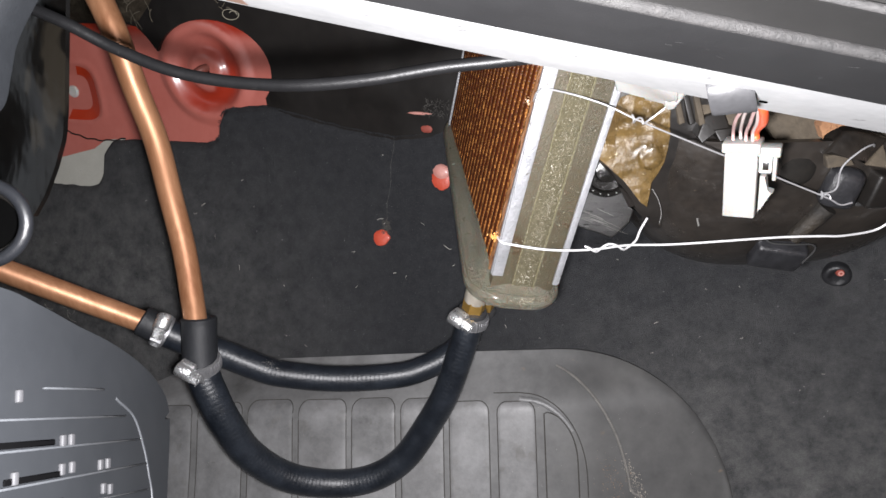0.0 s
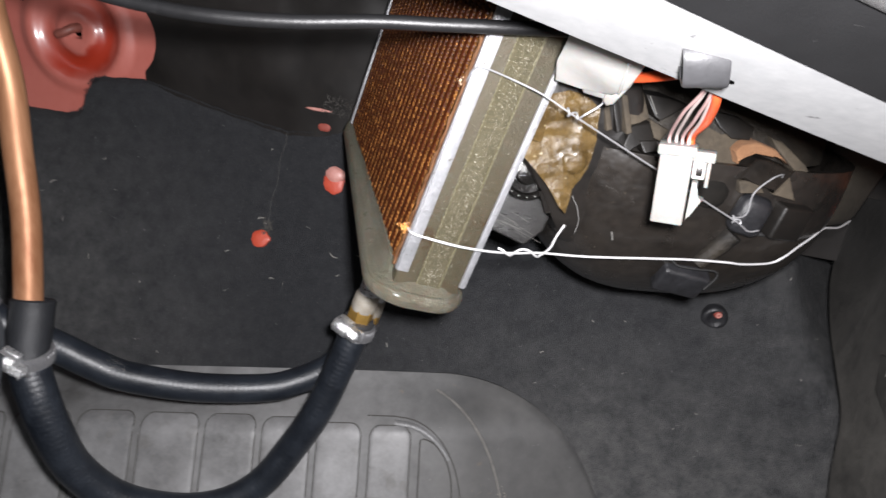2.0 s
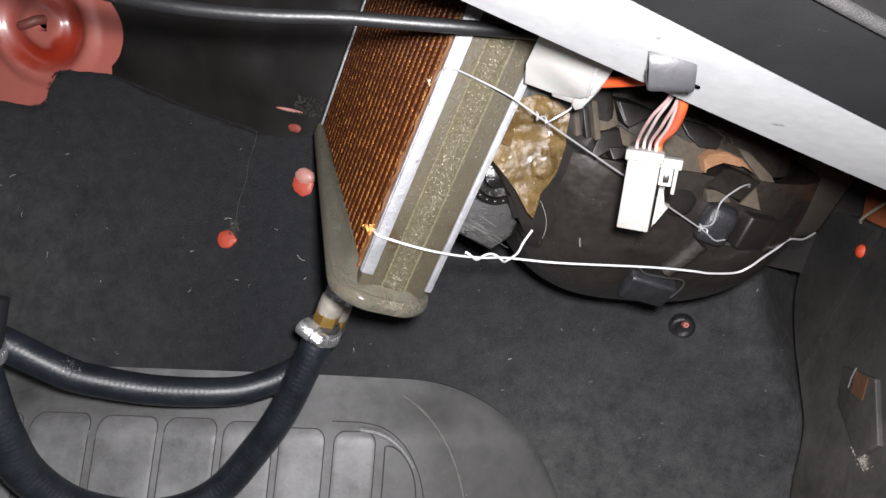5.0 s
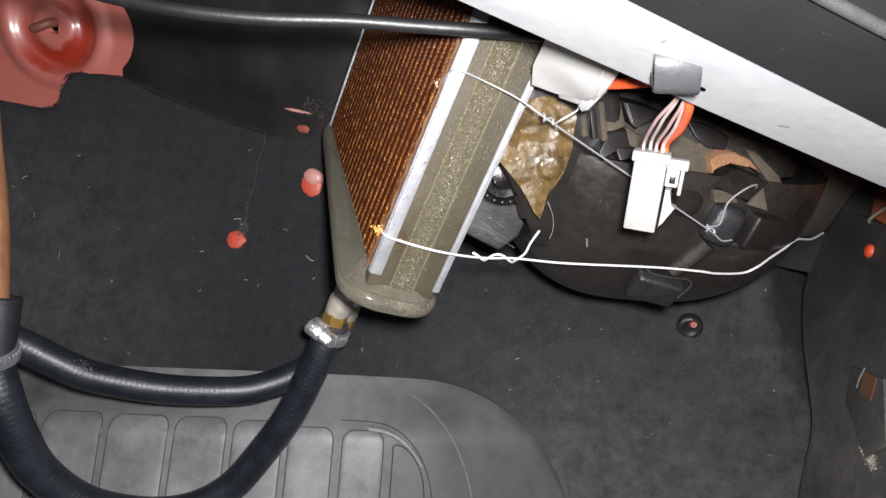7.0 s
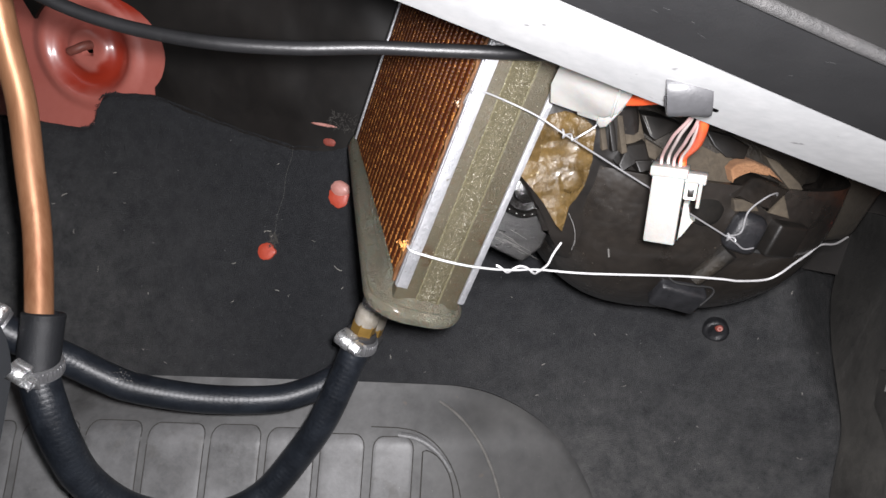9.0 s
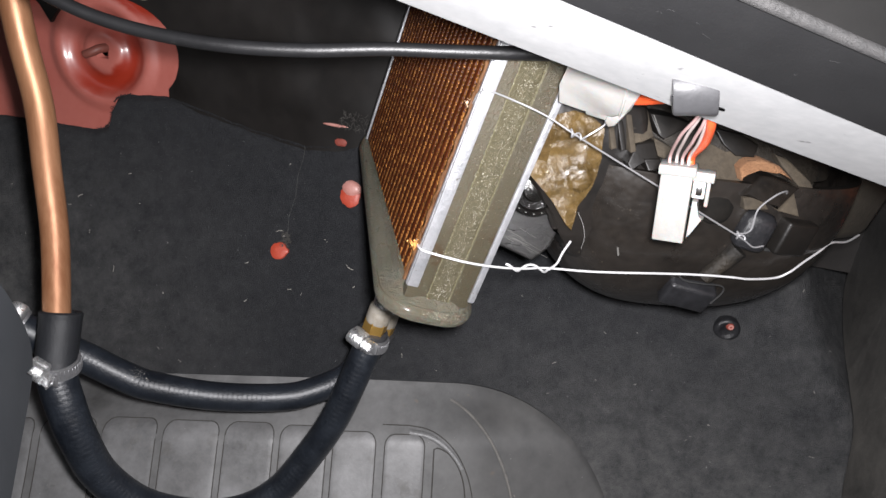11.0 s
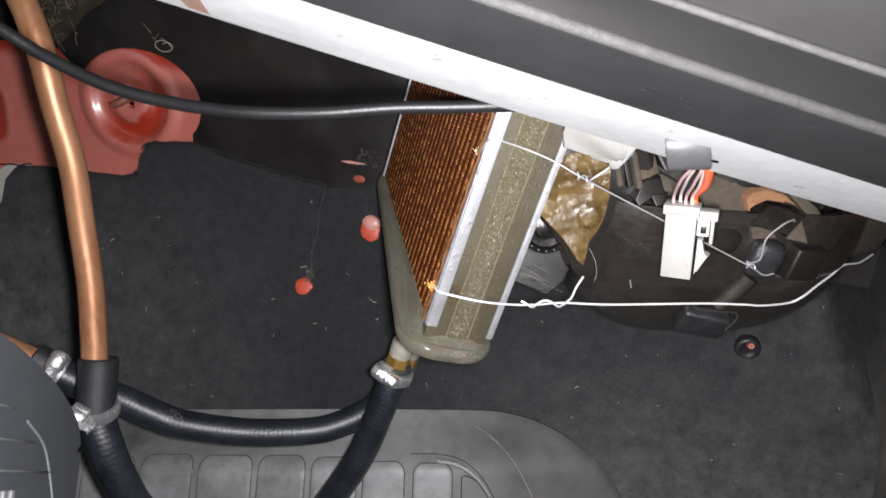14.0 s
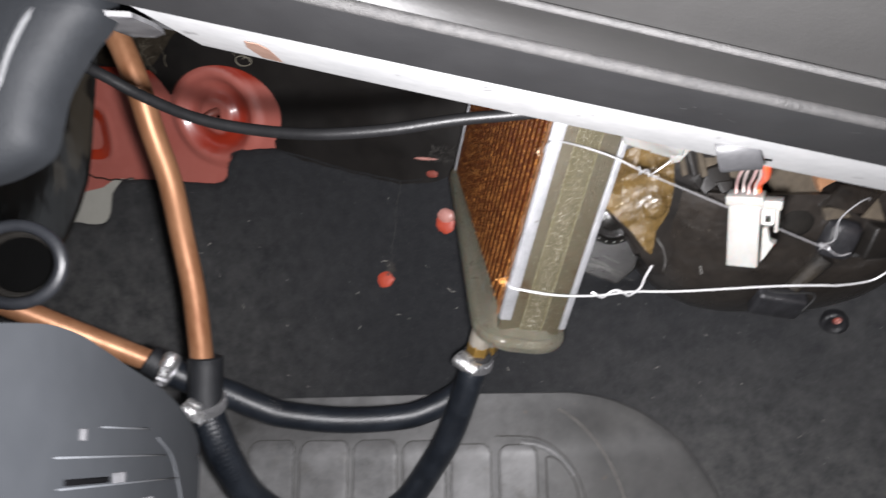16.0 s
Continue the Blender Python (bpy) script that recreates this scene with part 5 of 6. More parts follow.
PLUG = build_plug()
wire_ends = [(-0.0035, 0.0030, PINKWIRE, "pink"), (-0.0010, 0.0055, WHITEWIRE, "white"), (0.0015, 0.0028, PINKWIRE, "pink"), (0.0040, 0.0030, WHITEWIRE, "white"), (0.0046, 0.0062, REDWIRE, "red")]
for k, (a, b, material, word) in enumerate(wire_ends):
    s = PLUG(a, b, 0.0302)
    e = Vector((0.1785 + 0.0009 * k, 0.292 + 0.002 * (k % 2), 0.3850 - 0.0006 * k))
    mid = s.lerp(e, 0.5) + Vector((0.001 * (k - 2), 0.0, 0.001))
    top = e + Vector((-0.004, 0.012, 0.020))
    r = 0.0017 if word == "red" else 0.00066
    solo("plug_wire", tube(spline([s, s + Vector((-0.001, 0.0, 0.006)), mid, e, top], 8), r, 10), material, word + " insulated wire running into a white plug", "wire", "plug wires")

# second plug, lying behind the flange, and its red wire
def build_flat_plug():
    o, x, y = Vector((0.147, 0.361, 0.368)), Vector((0.022, -0.013, -0.007)), Vector((-0.004, -0.023, 0.017))
    base = o + x * 0.5 + y * 0.7
    c = thing("wiring_plug", base, "white flat nylon plug tucked behind the flange", "plug")
    m = frame_of(base, x, x.cross(y))
    L = lambda a, b, k: m @ Matrix.Translation((a, b, k))
    put = lambda a, b, k: m @ Vector((a, b, k))
    body = part("body", slab([(-0.0161, -0.0231), (-0.0036, -0.0181), (0.0100, -0.0120), (0.0153, -0.0030), (0.0176, 0.0140), (0.0176, 0.0240), (-0.0110, 0.0240), (-0.0135, 0.0062), (-0.0158, -0.0071)], put, 0.011, 0.0012), NYLONOLD, c)
    part("rail", slab([(-0.0040, -0.0170), (-0.0026, -0.0229), (0.0066, -0.0196), (0.0120, -0.0165), (0.0110, -0.0100), (-0.0030, -0.0130)], lambda a, b, k: put(a, b, k - 0.0012), 0.009, 0.0008), NYLONOLD, body)
    part("foot", slab([(0.0066, -0.0190), (0.0089, -0.0225), (0.0117, -0.0182), (0.0156, -0.0015), (0.0120, -0.0060), (0.0070, -0.0140)], lambda a, b, k: put(a, b, k - 0.0004), 0.008, 0.0008), NYLONOLD, body)
    part("rib", rbox(L(0.0125, 0.004, 0.0003), (0.0010, 0.022, 0.0012), 0.0004), NYLONOLD, body)
    solo("plug_wire", tube(spline([(0.1680, 0.3540, 0.3720), (0.1740, 0.3470, 0.3738), (0.1785, 0.3360, 0.3768), (0.1860, 0.3300, 0.3800), (0.1950, 0.3280, 0.3850)], 8), 0.0022, 10), REDWIRE, "thick red insulated wire behind the flange", "wire", "plug wires")


build_flat_plug()

# grey split tube pushed on the flange's edge
def build_sleeve():
    """A split rubber tube, pressed flat over the lower edge of the flange."""
    left, right = Vector((0.1566, 0.2700, 0.3908)), Vector((0.1694, 0.2674, 0.3926))
    ax = (right - left).normalized()
    m = Matrix((ax, Vector((0.10, 0.83, 0.54)).normalized(), Vector((-0.40, -0.48, 0.78)).normalized())).transposed().to_4x4()
    m.translation = left
    bm = bmesh.new()
    n, long = 40, (right - left).length
    prof = []
    for r, steps in ((1.0, range(n + 1)), (0.78, range(n, -1, -1))):
        for k in steps:
            t = radians(-20 + 330 * k / n)
            c, s = math.cos(t), math.sin(t)
            prof.append((0.0062 * r * math.copysign(abs(c) ** 0.8, c), (0.0076 * r) * math.copysign(abs(s) ** 0.72, s)))
    rings = []
    for s, g in ((0.0, 0.95), (0.0007, 1.0), (long * 0.5, 0.985), (long - 0.0007, 1.0), (long, 0.95)):
        rings.append([bm.verts.new(m @ Vector((s, p * g, q * g))) for p, q in prof])
    for p, q in zip(rings, rings[1:]):
        for k in range(len(prof)):
            bm.faces.new((p[k], p[(k + 1) % len(prof)], q[(k + 1) % len(prof)], q[k]))
    for ring in (rings[0], rings[-1]):
        for k in range(n):
            bm.faces.new((ring[k], ring[k + 1], ring[2 * n - k], ring[2 * n + 1 - k]))
    solo("rubber_sleeve", bm, GREYRUBBER, "short grey split rubber sleeve pushed on the flange edge", "sleeve")


build_sleeve()

# ---- paint and plugs showing through the carpet ----
def board_pose(x, z, off=0.0):
    n = (on_board(x, z, 0.01) - on_board(x, z, 0.0)).normalized()
    return frame_of(on_board(x, z, off), (1, -SKEW, 0), n)


REDSPOT = mat("bright_red_paint", (0.44, 0.048, 0.020), 0.45, col2=(0.54, 0.085, 0.045), scale=160, amount=0.5, bump=0.0004, bump_scale=400, coat=0.15, coat_rough=0.3)
PINKSPOT = mat("pale_red_paint", (0.50, 0.19, 0.155), 0.38, col2=(0.60, 0.32, 0.28), scale=160, bump=0.0004, bump_scale=400, coat=0.25, coat_rough=0.25)


DULLRED = mat("dirty_red_paint", (0.20, 0.035, 0.022), 0.6, col2=(0.30, 0.07, 0.05), scale=300)


def blob(x, z, rx, rz, h, material, label, name="paint_spot", seed=1):
    m = board_pose(x, z, -0.0008)
    bm = bmesh.new()
    n = 22
    rng = random.Random(seed)
    wob = [1 + rng.uniform(-0.08, 0.08) for _ in range(n)]
    rings = []
    for s, k in ((1.0, 0.0), (0.93, 0.55), (0.7, 0.85), (0.35, 1.0)):
        rings.append([bm.verts.new(m @ Vector((rx * s * wob[i] * math.cos(2 * math.pi * i / n), rz * s * wob[i] * math.sin(2 * math.pi * i / n), h * k))) for i in range(n)])
    for p, q in zip(rings, rings[1:]):
        for k in range(n):
            bm.faces.new((p[k], p[(k + 1) % n], q[(k + 1) % n], q[k]))
    bm.faces.new(rings[-1])
    return solo(name, bm, material, label, "paint spot", "red spots in the carpet")


blob(0.0015, 0.180, 0.0078, 0.0072, 0.0026, REDSPOT, "red body paint showing through a hole in the carpet", seed=2)
blob(0.0564, 0.2300, 0.0090, 0.0100, 0.0030, REDSPOT, "red painted stud standing out of the carpet", seed=3)
blob(0.0570, 0.2355, 0.0088, 0.0066, 0.0046, PINKSPOT, "pale pink face of a painted stud", seed=4)
blob(0.0450, 0.2700, 0.0054, 0.0034, 0.0018, DULLRED, "small red paint spot at the carpet edge", seed=5)
blob(0.0400, 0.2830, 0.0110, 0.0014, 0.0024, PINKSPOT, "torn slit with pale red paint in the liner", seed=6)


def fibres(name, spots, material, label, r=0.00022):
    """Many thin curled fibres as one body; spots: place maker, count, length."""
    bm = bmesh.new()
    rng = random.Random(name)
    for put, count, length in spots:
        for _ in range(count):
            p, n = put(rng)
            t = Vector((rng.uniform(-1, 1), rng.uniform(-1, 1), rng.uniform(-1, 1)))
            t = (t - n * t.dot(n)).normalized()
            b = n.cross(t)
            l, k = length * rng.uniform(0.4, 1.4), rng.uniform(-1.2, 1.2)
            pts = [p + t * l * s + b * l * k * s * s + n * (0.0006 + l * 0.5 * s * (1 - s)) for s in (0, 0.25, 0.5, 0.75, 1.0)]
            tube(pts, r * rng.uniform(0.6, 1.4), 4, bm)
    return solo(name, bm, material, label, name.replace("_", " "), kind="stuff")


def anywhere(x0, x1, z0, z1, off=0.001):
    def put(rng):
        x, z = rng.uniform(x0, x1), rng.uniform(z0, z1)
        return on_board(x, z, off), (on_board(x, z, 0.01) - on_board(x, z, 0)).normalized()
    return put


fibres("carpet_lint", [(anywhere(-0.25, 0.42, 0.08, 0.25), 26, 0.0022), (anywhere(-0.20, 0.10, 0.10, 0.20), 12, 0.0036), (anywhere(0.10, 0.42, 0.03, 0.20), 18, 0.0013), (anywhere(-0.38, -0.28, 0.068, 0.092), 7, 0.012)], LINT, "pale lint fibres caught in the carpet", 0.00016)


def crumbs(name, put, count, size, material, label):
    bm = bmesh.new()
    rng = random.Random(name)
    for _ in range(count):
        p, n = put(rng)
        s = size * rng.uniform(0.3, 1.2)
        a = [p + Vector((rng.uniform(-1, 1), rng.uniform(-1, 1), rng.uniform(-1, 1))) * s + n * s * 0.4 for _ in range(4)]
        v = [bm.verts.new(q) for q in a]
        for f in ((0, 1, 2), (0, 3, 1), (1, 3, 2), (2, 3, 0)):
            bm.faces.new([v[i] for i in f])
    return solo(name, bm, material, label, name.replace("_", " "), kind="stuff", smooth=False)


crumbs("carpet_dust", anywhere(-0.35, 0.45, 0.0, 0.26), 700, 0.00045, PALESPECK, "fine grey dust specks on the carpet")
solo("loose_thread", tube([on_board(0.0165 - 0.010 * k / 14 + 0.0008 * math.sin(k), 0.262 - 0.070 * k / 14, 0.0008) for k in range(15)], 0.00010, 5), FLUFF, "thin loose grey thread hanging on the carpet", "thread")
fibres("hole_fluff", [(lambda rng: (on_board(0.0075 + rng.uniform(-0.004, 0.003), 0.1885 + rng.uniform(-0.004, 0.005), 0.002), Vector((-0.25, -0.9, 0.3)).normalized()), 70, 0.0020)], DARKFLUFF, "grey fluff at the hole in the carpet", 0.0003)
fibres("slit_fluff", [(lambda rng: (on_board(0.056 + rng.uniform(-0.012, 0.012), 0.288 + rng.uniform(-0.007, 0.007), 0.003), Vector((-0.25, -0.9, 0.3)).normalized()), 110, 0.0024)], DARKFLUFF, "grey fluff pressed against the radiator", 0.00018)

# fuzzy cut edge of the carpet
def along_edge(rng):
    x = rng.uniform(-0.25, 0.06)
    return on_board(x, carpet_top(x) - 0.0005, -0.002), Vector((-0.2, -0.7, 0.7)).normalized()


fibres("carpet_edge_fuzz", [(along_edge, 1500, 0.0013)], CARPET, "black fuzz along the cut carpet edge", 0.00022)

# cream primer patch and seam below the red paint
def build_patch():
    outline = [(-0.40, 0.180), (-0.262, 0.180), (-0.264, 0.243), (-0.285, 0.2415), (-0.300, 0.2325), (-0.312, 0.222), (-0.33, 0.214), (-0.40, 0.208)]
    solo("primer_patch", slab(outline, lambda a, b, h: on_board(a, b, -0.0075 + h), 0.002), WHITEPAINT, "bare cream primer below the red paint", "paint patch")
    solo("seam", tube([on_board(-0.262 - 0.09 * k / 20, 0.2435 - 0.005 * math.sin(k * 0.16) + 0.0007 * math.sin(k * 1.7) + 0.012 * (k / 20) ** 2, -0.0072) for k in range(21)], 0.0008, 6), LINER, "dark cracked sealant seam in the bulkhead", "seam")


build_patch()

# felt wadding and curled fibres above the dish
def build_felt():
    bm = bmesh.new()
    nx, nz = 90, 60
    g = []
    for i in range(nx + 1):
        col = []
        for j in range(nz + 1):
            x = -0.36 + 0.215 * i / nx
            zb = float(np.interp(x, (-0.36, -0.235, -0.215, -0.203, -0.190, -0.170, -0.145), (0.356, 0.352, 0.354, 0.366, 0.380, 0.392, 0.410)))
            z = zb + (0.47 - zb) * j / nz + 0.002 * noise.noise((x * 200, 1, 9)) * (1 - j / nz)
            o = 0.006 + 0.004 * noise.noise((x * 45, z * 45, 3)) + 0.003 * noise.noise((x * 170, z * 170, 5))
            edge = min(1.0, j / 4, (nx - i) / 4)
            col.append(bm.verts.new(on_board(x, z, -0.003 + o * edge)))
        g.append(col)
    for a, b in zip(g, g[1:]):
        for j in range(nz):
            bm.faces.new((a[j], b[j], b[j + 1], a[j + 1]))
    solo("felt_wadding", bm, FELT, "grey-brown felt wadding stuffed above the bulkhead", "insulation")


build_felt()
fibres("wadding_fibres", [(anywhere(-0.26, -0.19, 0.362, 0.40, 0.006), 46, 0.007), (anywhere(-0.235, -0.21, 0.355, 0.375, 0.006), 8, 0.010), (anywhere(-0.135, -0.110, 0.364, 0.372, 0.003), 4, 0.009)], mat("wadding_fibre", (0.085, 0.073, 0.053), 0.9), "pale curled fibres of the wadding", 0.0003)

# round carpet fastener
def build_fastener():
    m = frame_of(on_board(0.3455, 0.1865, 0.0005), (1.0, -0.28, 0.12), (-0.42, -0.86, -0.05))
    f = thing("carpet_fastener", m.translation, "black plastic carpet fastener with a red centre", "fastener")
    part("cup", lathe(m, [(0.0100, -0.004), (0.0100, 0.0004), (0.0095, 0.0017), (0.0084, 0.0028), (0.0070, 0.0033), (0.0056, 0.0030), (0.0044, 0.0022), (0.0020, 0.0018)], 32), WORNBLACK, f)
    q = m @ Matrix.Translation((0.0016, 0.0042, 0.0014))
    pin = part("pin", lathe(q, [(0.0032, 0.0), (0.0030, 0.0016), (0.0024, 0.0024), (0.0010, 0.0026)], 20), DULLRED, f, "red pin")
    part("rivet_ring", lathe(q @ Matrix.Translation((0.0003, 0.0002, 0.0023)), [(0.0010, 0.0), (0.0019, 0.0), (0.0019, 0.0008), (0.0010, 0.0008), (0.0010, 0.0)], 20, cap=False), PINKSPOT, pin)


build_fastener()

# ---- holes and marks of the side trim ----
RIVETRED = mat("red_rivet_paint", (0.46, 0.034, 0.010), 0.45, col2=(0.58, 0.085, 0.03), scale=420, amount=0.3, bump=0.0006, bump_scale=500, coat=0.15)
rivet = frame_of(on_kick(-0.010, 0.083, 0.0), (0.27, 0.963, 0.0), (-0.963, 0.27, 0.0))
solo("red_rivet", lathe(rivet, [(0.0046, -0.001), (0.0044, 0.0010), (0.0034, 0.0022), (0.0018, 0.0028), (0.0004, 0.0029)], 24), RIVETRED, "small bright red rivet in the side trim", "trim fitting")
RUST = mat("rusty_steel", (0.060, 0.024, 0.008), 0.7, col2=(0.105, 0.046, 0.018), scale=120, bump=0.0004)
hatch = thing("trim_hatch", on_kick(-0.075, 0.014, 0.002), "dark grey trim flap with a rust-brown square hole", "trim flap")
part("flap", slab([(-0.050, 0.020), (-0.084, 0.032), (-0.112, 0.006), (-0.100, -0.012), (-0.060, 0.000)], lambda p, q, k: on_kick(p, q, k + 0.003), 0.003, 0.001), KICK, hatch)
part("hole", slab([(-0.066, 0.026), (-0.079, 0.029), (-0.083, 0.016), (-0.070, 0.013)], lambda p, q, k: on_kick(p, q, k + 0.0036), 0.001), RUST, hatch, "rust-brown square hole")
part("torn_edge", tube([on_kick(-0.0655, 0.0275, 0.004), on_kick(-0.0660, 0.0200, 0.0045), on_kick(-0.0665, 0.014, 0.004)], 0.0005, 6), FLUFF, hatch, "pale torn edge")
crumbs("trim_scuff", lambda rng: (on_kick(-0.100 + rng.gauss(0, 0.0046), -0.0100 + rng.gauss(0, 0.0022), 0.0008), Vector((-0.96, 0.27, 0))), 420, 0.0009, mat("pale_dirt", (0.20, 0.18, 0.15), 0.9), "pale dirt scuff on the side trim")
solo("pillar_metal", slab([(-0.30, 0.085), (0.024, 0.085), (0.034, 0.105), (0.040, 0.125), (0.040, 0.35), (-0.30, 0.35)], lambda p, q, k: on_kick(p, q, k - 0.012), 0.002), mat("brown_red_paint", (0.22, 0.06, 0.025), 0.4, col2=(0.28, 0.09, 0.04), scale=40), "brown-red painted door pillar above the side trim", "body panel")
solo("earth_wire", tube(spline([on_kick(-0.070, 0.165, -0.001), on_kick(-0.040, 0.1385, 0.001), on_kick(-0.014, 0.1155, 0.002), on_kick(0.0020, 0.1000, 0.002), on_kick(0.0050, 0.0970, -0.004)], 8), 0.0010, 8), mat("cream_wire", (0.15, 0.135, 0.10), 0.4), "thin cream wire beside the side trim", "wire")

# ---- steering column side: bracket, cover, ring, vent panel ----
VR, VU = Vector((0.9986, 0.0290, -0.0439)), Vector((0.0251, 0.4716, 0.8815))
VN = VR.cross(VU).normalized()


def tilted(o):
    o = Vector(o)
    return lambda a, b, h: o + VR * a + VU * b + VN * h


# brown-grey streaks: dirt and upright reflections, both put into the colour
BRACKETBLACK = mat("black_gloss_paint", (0.0018, 0.0018, 0.0018), 0.10, col2=(0.0060, 0.0052, 0.0044), scale=30, bump=0.0014, bump_scale=45, bump_detail=3.0, rough2=0.36, spec=0.5, coat=0.3,
                   speck=(0.017, 0.0145, 0.0110), speck_scale=34, speck_cut=0.57, stretch=(1.0, 0.6, 0.35))


def build_bracket():
    o = Vector((-0.124, 0.394, 0.359))
    to = tilted(o)
    bm = bmesh.new()
    cols, rows = 14, 40
    g = []
    for j in range(rows + 1):
        b = 0.085 - 0.140 * j / rows
        right = float(np.interp(b, (-0.055, -0.045, -0.030, -0.015, 0.0, 0.04, 0.085), (-0.016, -0.0105, -0.005, -0.001, 0.0, 0.0005, 0.0005)))
        row = []
        for i in range(cols + 1):
            s = i / cols
            a = right - 0.060 * s
            bulge = -0.010 * (1 - math.cos(s * 2.2)) + 0.004 * math.sin(b * 60) * s
            row.append(bm.verts.new(to(a, b, bulge)))
        g.append(row)
    for a, b in zip(g, g[1:]):
        for i in range(cols):
            bm.faces.new((a[i], a[i + 1], b[i + 1], b[i]))
    ret = bmesh.ops.extrude_face_region(bm, geom=bm.faces[:])
    bmesh.ops.translate(bm, vec=-VN * 0.004, verts=[v for v in ret["geom"] if isinstance(v, bmesh.types.BMVert)])
    br = thing("column_bracket", to(-0.03, 0.0, -0.005), "streaked glossy black steering column bracket", "bracket")
    part("plate", bm, BRACKETBLACK, br)
    lip = [to(float(np.interp(q, (-0.055, -0.045, -0.030, -0.015, 0.0, 0.04, 0.085), (-0.016, -0.0105, -0.005, -0.001, 0.0, 0.0005, 0.0005))) - 0.0012, q, -0.0010) for q in (0.083 - 0.136 * k / 30 for k in range(31))]
    part("folded_edge", tube(lip, 0.0009, 10), BRACKETBLACK, br)


build_bracket()


# paler than the panel: rubbed edges, with their highlight put into the colour
SLATEPALE = mat("pale_slate_plastic", (0.013, 0.0145, 0.0165), 0.5, col2=(0.024, 0.0255, 0.028), scale=200, bump=0.0002)


def build_cover():
    to = tilted((-0.0292, 0.2387, 0.4310))
    pts = spline([(0.0098, 0.030, 0), (0.0099, 0.0118, 0), (0.0091, 0.0064, 0), (0.0043, -0.0004, 0), (-0.0014, -0.0117, 0), (-0.0032, -0.0202, 0), (-0.0050, -0.0283, 0), (-0.0108, -0.0330, 0), (-0.0187, -0.0363, 0), (-0.0277, -0.0379, 0), (-0.060, -0.039, 0)], 6)
    outline = [(p.x, p.y) for p in pts] + [(-0.085, -0.030), (-0.085, 0.034), (-0.04, 0.036)]
    c = thing("column_cover", to(-0.03, 0.0, -0.007), "blue-grey plastic steering column cover", "cover")
    bm = bmesh.new()
    mid = (-0.036, 0.004)
    rings = []
    for s, hgt in ((1.0, -0.016), (1.0, -0.0105), (0.990, -0.0078), (0.965, -0.0052), (0.92, -0.0030), (0.85, -0.0014), (0.72, -0.0004), (0.45, 0.0), (0.1, 0.0)):
        rings.append([bm.verts.new(to(mid[0] + (p - mid[0]) * s, mid[1] + (q - mid[1]) * s, hgt + 0.0180)) for p, q in outline])
    for p, q in zip(rings, rings[1:]):
        for k in range(len(p)):
            bm.faces.new((p[k], p[(k + 1) % len(p)], q[(k + 1) % len(p)], q[k]))
    bm.faces.new(rings[0])
    bm.faces.new(rings[-1])
    part("shell", bm, BLUEGREY, c)
    ridge = spline([to(-0.0005, 0.014, 0.0160), to(-0.0024, 0.0081, 0.0162), to(-0.0062, 0.0027, 0.0168), to(-0.0100, -0.0063, 0.0168), to(-0.0126, -0.0171, 0.0164), to(-0.0144, -0.0240, 0.0156)], 8)
    part("crease", tube(ridge, lambda s: 0.0004 + 0.0010 * math.sin(math.pi * s), 8), SLATEPALE, c, "pale crease")


build_cover()


def build_ring():
    o = Vector((-0.0745, 0.249, 0.363))
    k = thing("lever_ring", o, "black rubber ring on the end of a release lever", "lever")
    m = frame_of(o, VR, VN)
    oval = lambda rx, ry, h: [m @ Vector((rx * math.cos(2 * math.pi * i / 48), ry * math.sin(2 * math.pi * i / 48), h)) for i in range(48)]
    part("ring", tube(oval(0.0152, 0.0130, 0.0), 0.0021, 12, closed=True), RINGGREY, k)
    part("inner_ring", tube(oval(0.0124, 0.0104, -0.0030), 0.0014, 10, closed=True), GLOSSBLACK, k)
    # black disc paints in the unlit inside of the ring
    part("bore", lathe(m, [(0.0122, -0.0036), (0.0110, -0.0052), (0.0002, -0.0054)], 28), MATTEBLACK, k)
    part("lever", tube(spline([o - VR * 0.0165 - VN * 0.003, o - VR * 0.026 - VN * 0.008, o - VR * 0.06 - VU * 0.01 - VN * 0.01], 8), 0.005, 12), BLACKPLASTIC, k)


build_ring()


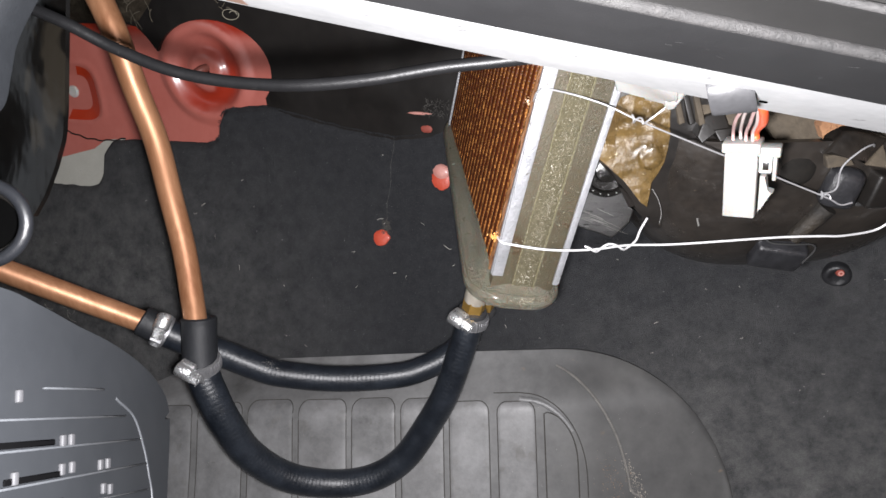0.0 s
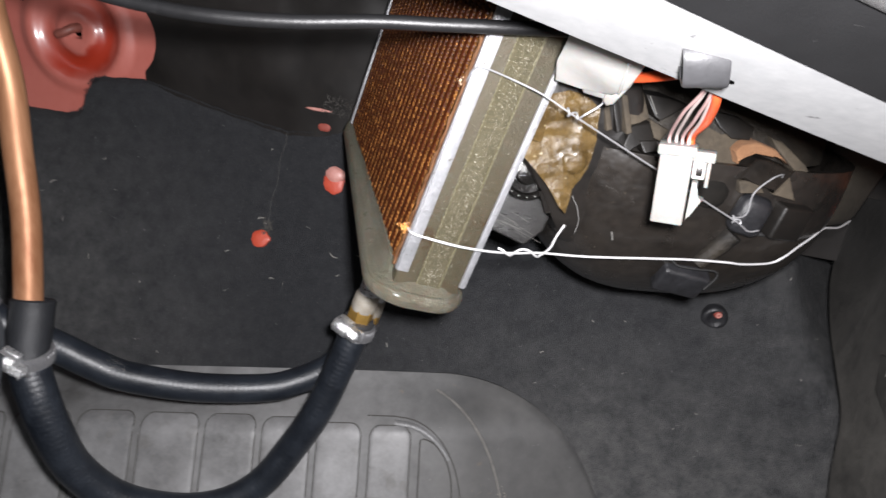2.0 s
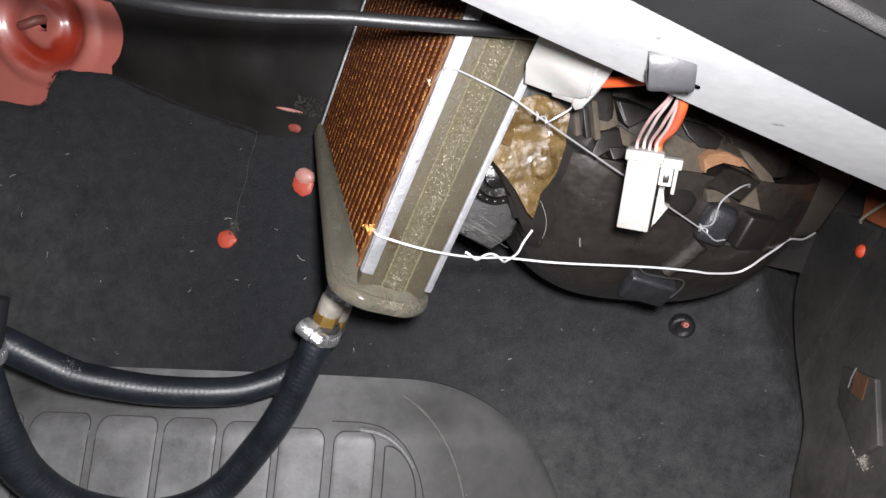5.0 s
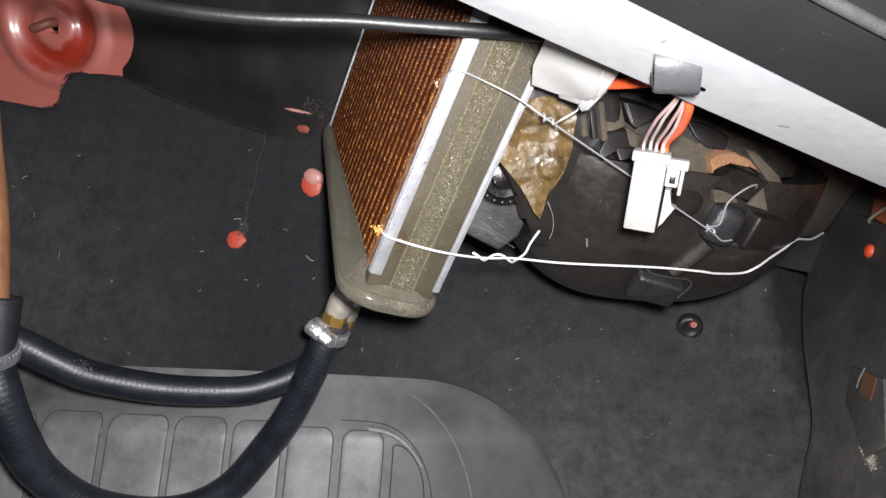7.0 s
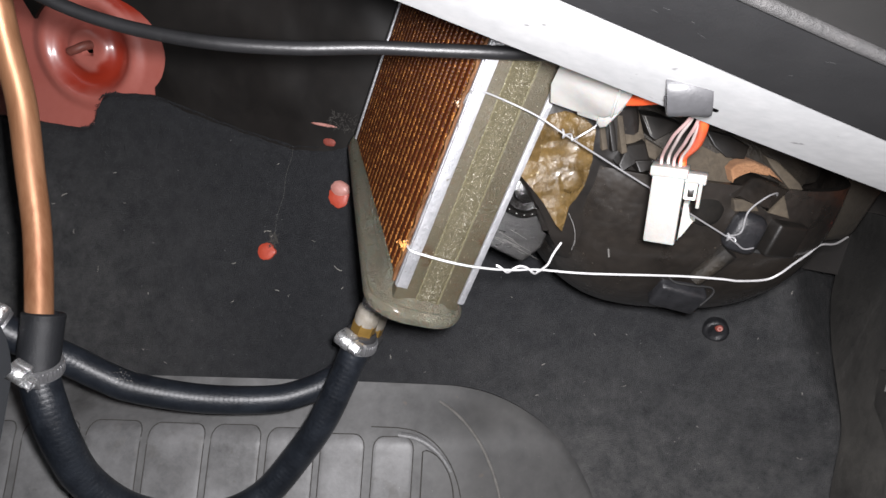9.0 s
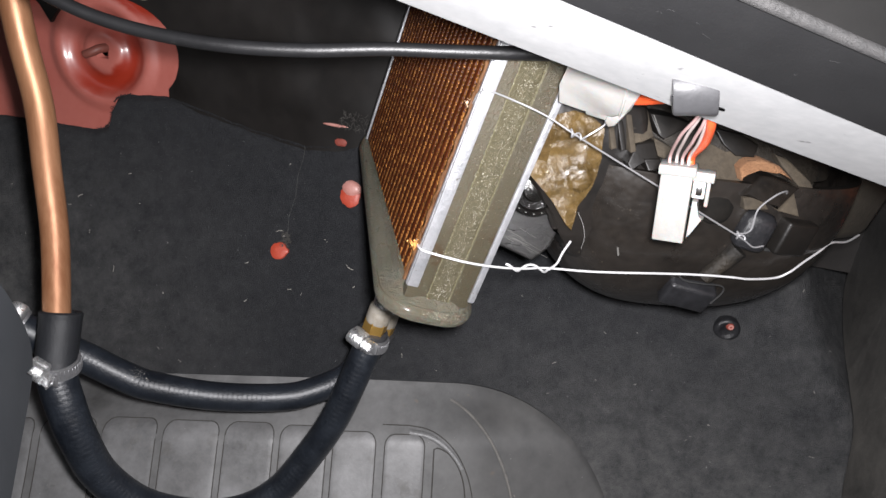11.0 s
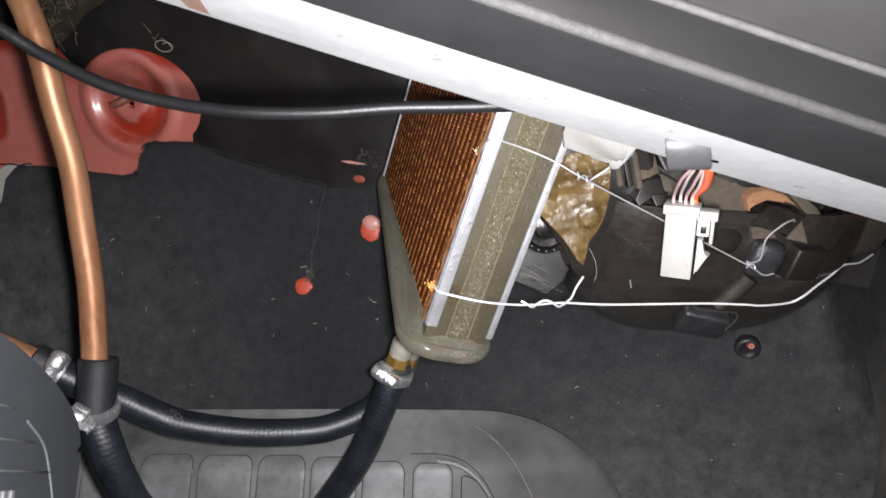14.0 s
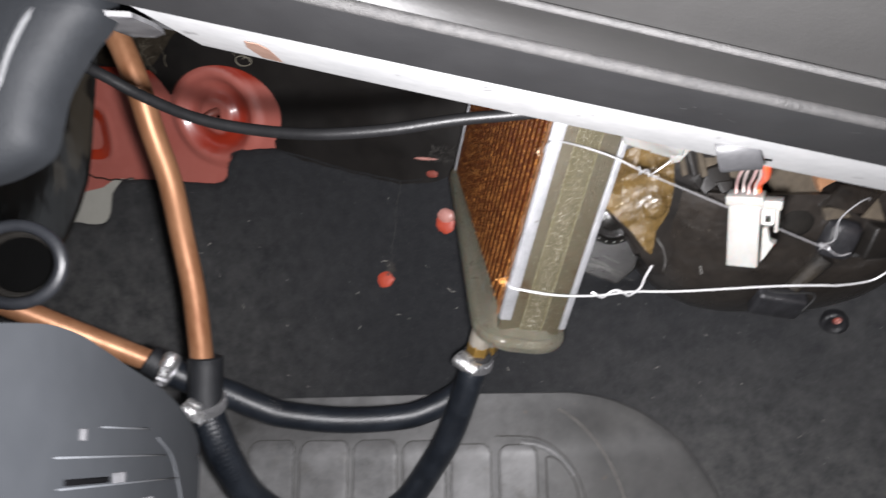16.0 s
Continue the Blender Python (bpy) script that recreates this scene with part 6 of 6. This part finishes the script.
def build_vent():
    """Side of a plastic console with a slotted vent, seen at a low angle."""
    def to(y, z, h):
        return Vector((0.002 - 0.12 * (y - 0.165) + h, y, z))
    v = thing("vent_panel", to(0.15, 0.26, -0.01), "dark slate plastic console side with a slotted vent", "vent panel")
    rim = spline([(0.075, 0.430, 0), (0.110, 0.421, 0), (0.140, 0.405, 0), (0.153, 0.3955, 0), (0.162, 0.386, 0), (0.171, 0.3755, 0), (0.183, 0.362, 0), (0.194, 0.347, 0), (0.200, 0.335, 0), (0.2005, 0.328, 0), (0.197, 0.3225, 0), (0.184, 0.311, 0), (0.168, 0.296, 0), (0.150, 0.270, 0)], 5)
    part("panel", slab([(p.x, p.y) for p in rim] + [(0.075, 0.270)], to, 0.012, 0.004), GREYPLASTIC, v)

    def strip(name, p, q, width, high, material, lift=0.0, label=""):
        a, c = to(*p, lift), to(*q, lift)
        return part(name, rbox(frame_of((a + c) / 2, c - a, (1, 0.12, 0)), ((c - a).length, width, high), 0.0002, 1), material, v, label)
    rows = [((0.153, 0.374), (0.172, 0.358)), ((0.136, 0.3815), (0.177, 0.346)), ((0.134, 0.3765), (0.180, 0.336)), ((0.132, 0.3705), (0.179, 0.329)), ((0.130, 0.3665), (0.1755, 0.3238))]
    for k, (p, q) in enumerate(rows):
        strip("slat", p, q, 0.0004, 0.0008, SLATEPALE, 0.0003)
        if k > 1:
            # black strip laid on the panel for the dark of a slot above the slat
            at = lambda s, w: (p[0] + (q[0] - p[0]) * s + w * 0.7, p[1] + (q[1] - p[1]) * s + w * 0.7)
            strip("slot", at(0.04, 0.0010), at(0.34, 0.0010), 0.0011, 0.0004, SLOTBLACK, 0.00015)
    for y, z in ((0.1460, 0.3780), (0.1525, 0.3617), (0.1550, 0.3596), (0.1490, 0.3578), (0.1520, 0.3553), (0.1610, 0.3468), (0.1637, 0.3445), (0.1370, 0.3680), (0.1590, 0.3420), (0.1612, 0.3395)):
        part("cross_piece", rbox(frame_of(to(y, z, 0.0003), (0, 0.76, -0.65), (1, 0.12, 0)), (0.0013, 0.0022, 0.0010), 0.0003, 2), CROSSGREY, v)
    part("border", tube(spline([to(0.176, 0.352, 0.0), to(0.181, 0.342, 0.0), to(0.1808, 0.332, 0.0), to(0.179, 0.325, 0.0), to(0.177, 0.3195, 0.0), to(0.170, 0.312, 0.0)], 8), 0.0003, 8), SLATEPALE, v)


SLOTBLACK = mat("slot_dark", (0.0010, 0.0010, 0.0011), 0.9, col2=(0.0014, 0.0014, 0.0015), spec=0.0)
CROSSGREY = mat("grey_cross_piece", (0.0085, 0.0085, 0.0095), 0.6, col2=(0.0135, 0.0135, 0.0150), scale=120)
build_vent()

# ---- pale scuff on the rear hose ----
crumb_heap((-0.0710, 0.4640, 0.1405), 0.0030, 60, 0.00038, LINT, "pale dust scuff on the rear hose")

# ---- hair and nick on the housing, dark hole in the flange ----
solo("loose_hair", tube(spline([(0.1740, 0.3830, 0.3095), (0.1775, 0.3815, 0.3035), (0.1795, 0.3815, 0.2965), (0.1795, 0.3830, 0.2900)], 6), 0.00010, 5), PALESPECK, "thin pale hair on the blower housing", "hair")
solo("plastic_nick", tube([(0.1985, 0.3825, 0.2925), (0.2000, 0.3830, 0.2880)], 0.0005, 6), FLUFF, "small pale nick in the black housing", "nick")

def curl(at, size, turns, material, label):
    n = 40
    pts = []
    for k in range(n + 1):
        t = 2 * math.pi * turns * k / n
        r = size * (1 - 0.45 * k / n)
        pts.append(on_board(at[0] + r * math.cos(t) + size * 0.5 * k / n, at[1] + 0.7 * r * math.sin(t), 0.004 + 0.002 * math.sin(t * 0.7)))
    solo("fibre_curl", tube(pts, 0.00035, 6), material, label, "fibre")


curl((-0.1190, 0.3605), 0.0075, 1.4, mat("pale_fibre", (0.24, 0.22, 0.17), 0.8), "pale curled wadding fibre above the dish")

# ---- pale scuff on the front of the housing ----
def scuff_spot(rng):
    s = rng.random()
    x, z = 0.1870 + 0.0190 * s + rng.gauss(0, 0.0006), 0.3175 - 0.0075 * s + rng.gauss(0, 0.0008)
    return Vector((x, min(0.3850 + 0.10 * (z - 0.33), bowl_front(x, z)), z)), Vector((0, -1, 0))


crumbs("housing_scuff", scuff_spot, 110, 0.00018, FLUFF, "pale rubbed scuff on the black housing")

# ---- dried mud and pale scuffs on the rubber mat ----
def mat_scuff(x0, v0, x1, v1, wide):
    def put(rng):
        q = rng.random()
        x, v = x0 + (x1 - x0) * q + rng.gauss(0, wide), v0 + (v1 - v0) * q + rng.gauss(0, wide)
        return mat_place(x, v, 0.0068), (mat_place(x, v, 0.01) - mat_place(x, v, 0.0)).normalized()
    return put


crumbs("mat_scuff", mat_scuff(0.1960, 0.0150, 0.2080, -0.0120, 0.0022), 240, 0.0008, mat("pale_dried_mud", (0.26, 0.235, 0.20), 0.9, col2=(0.36, 0.33, 0.29)), "pale dried mud along a rib of the mat")
crumbs("mat_dirt", mat_scuff(0.1820, 0.0120, 0.1900, -0.0080, 0.0050), 160, 0.0006, mat("brown_dried_mud", (0.17, 0.12, 0.085), 0.9), "brown dried mud on the mat")
crumbs("mat_grit", mat_scuff(-0.16, 0.02, 0.24, 0.02, 0.035), 200, 0.00042, PALESPECK, "fine pale grit on the mat")
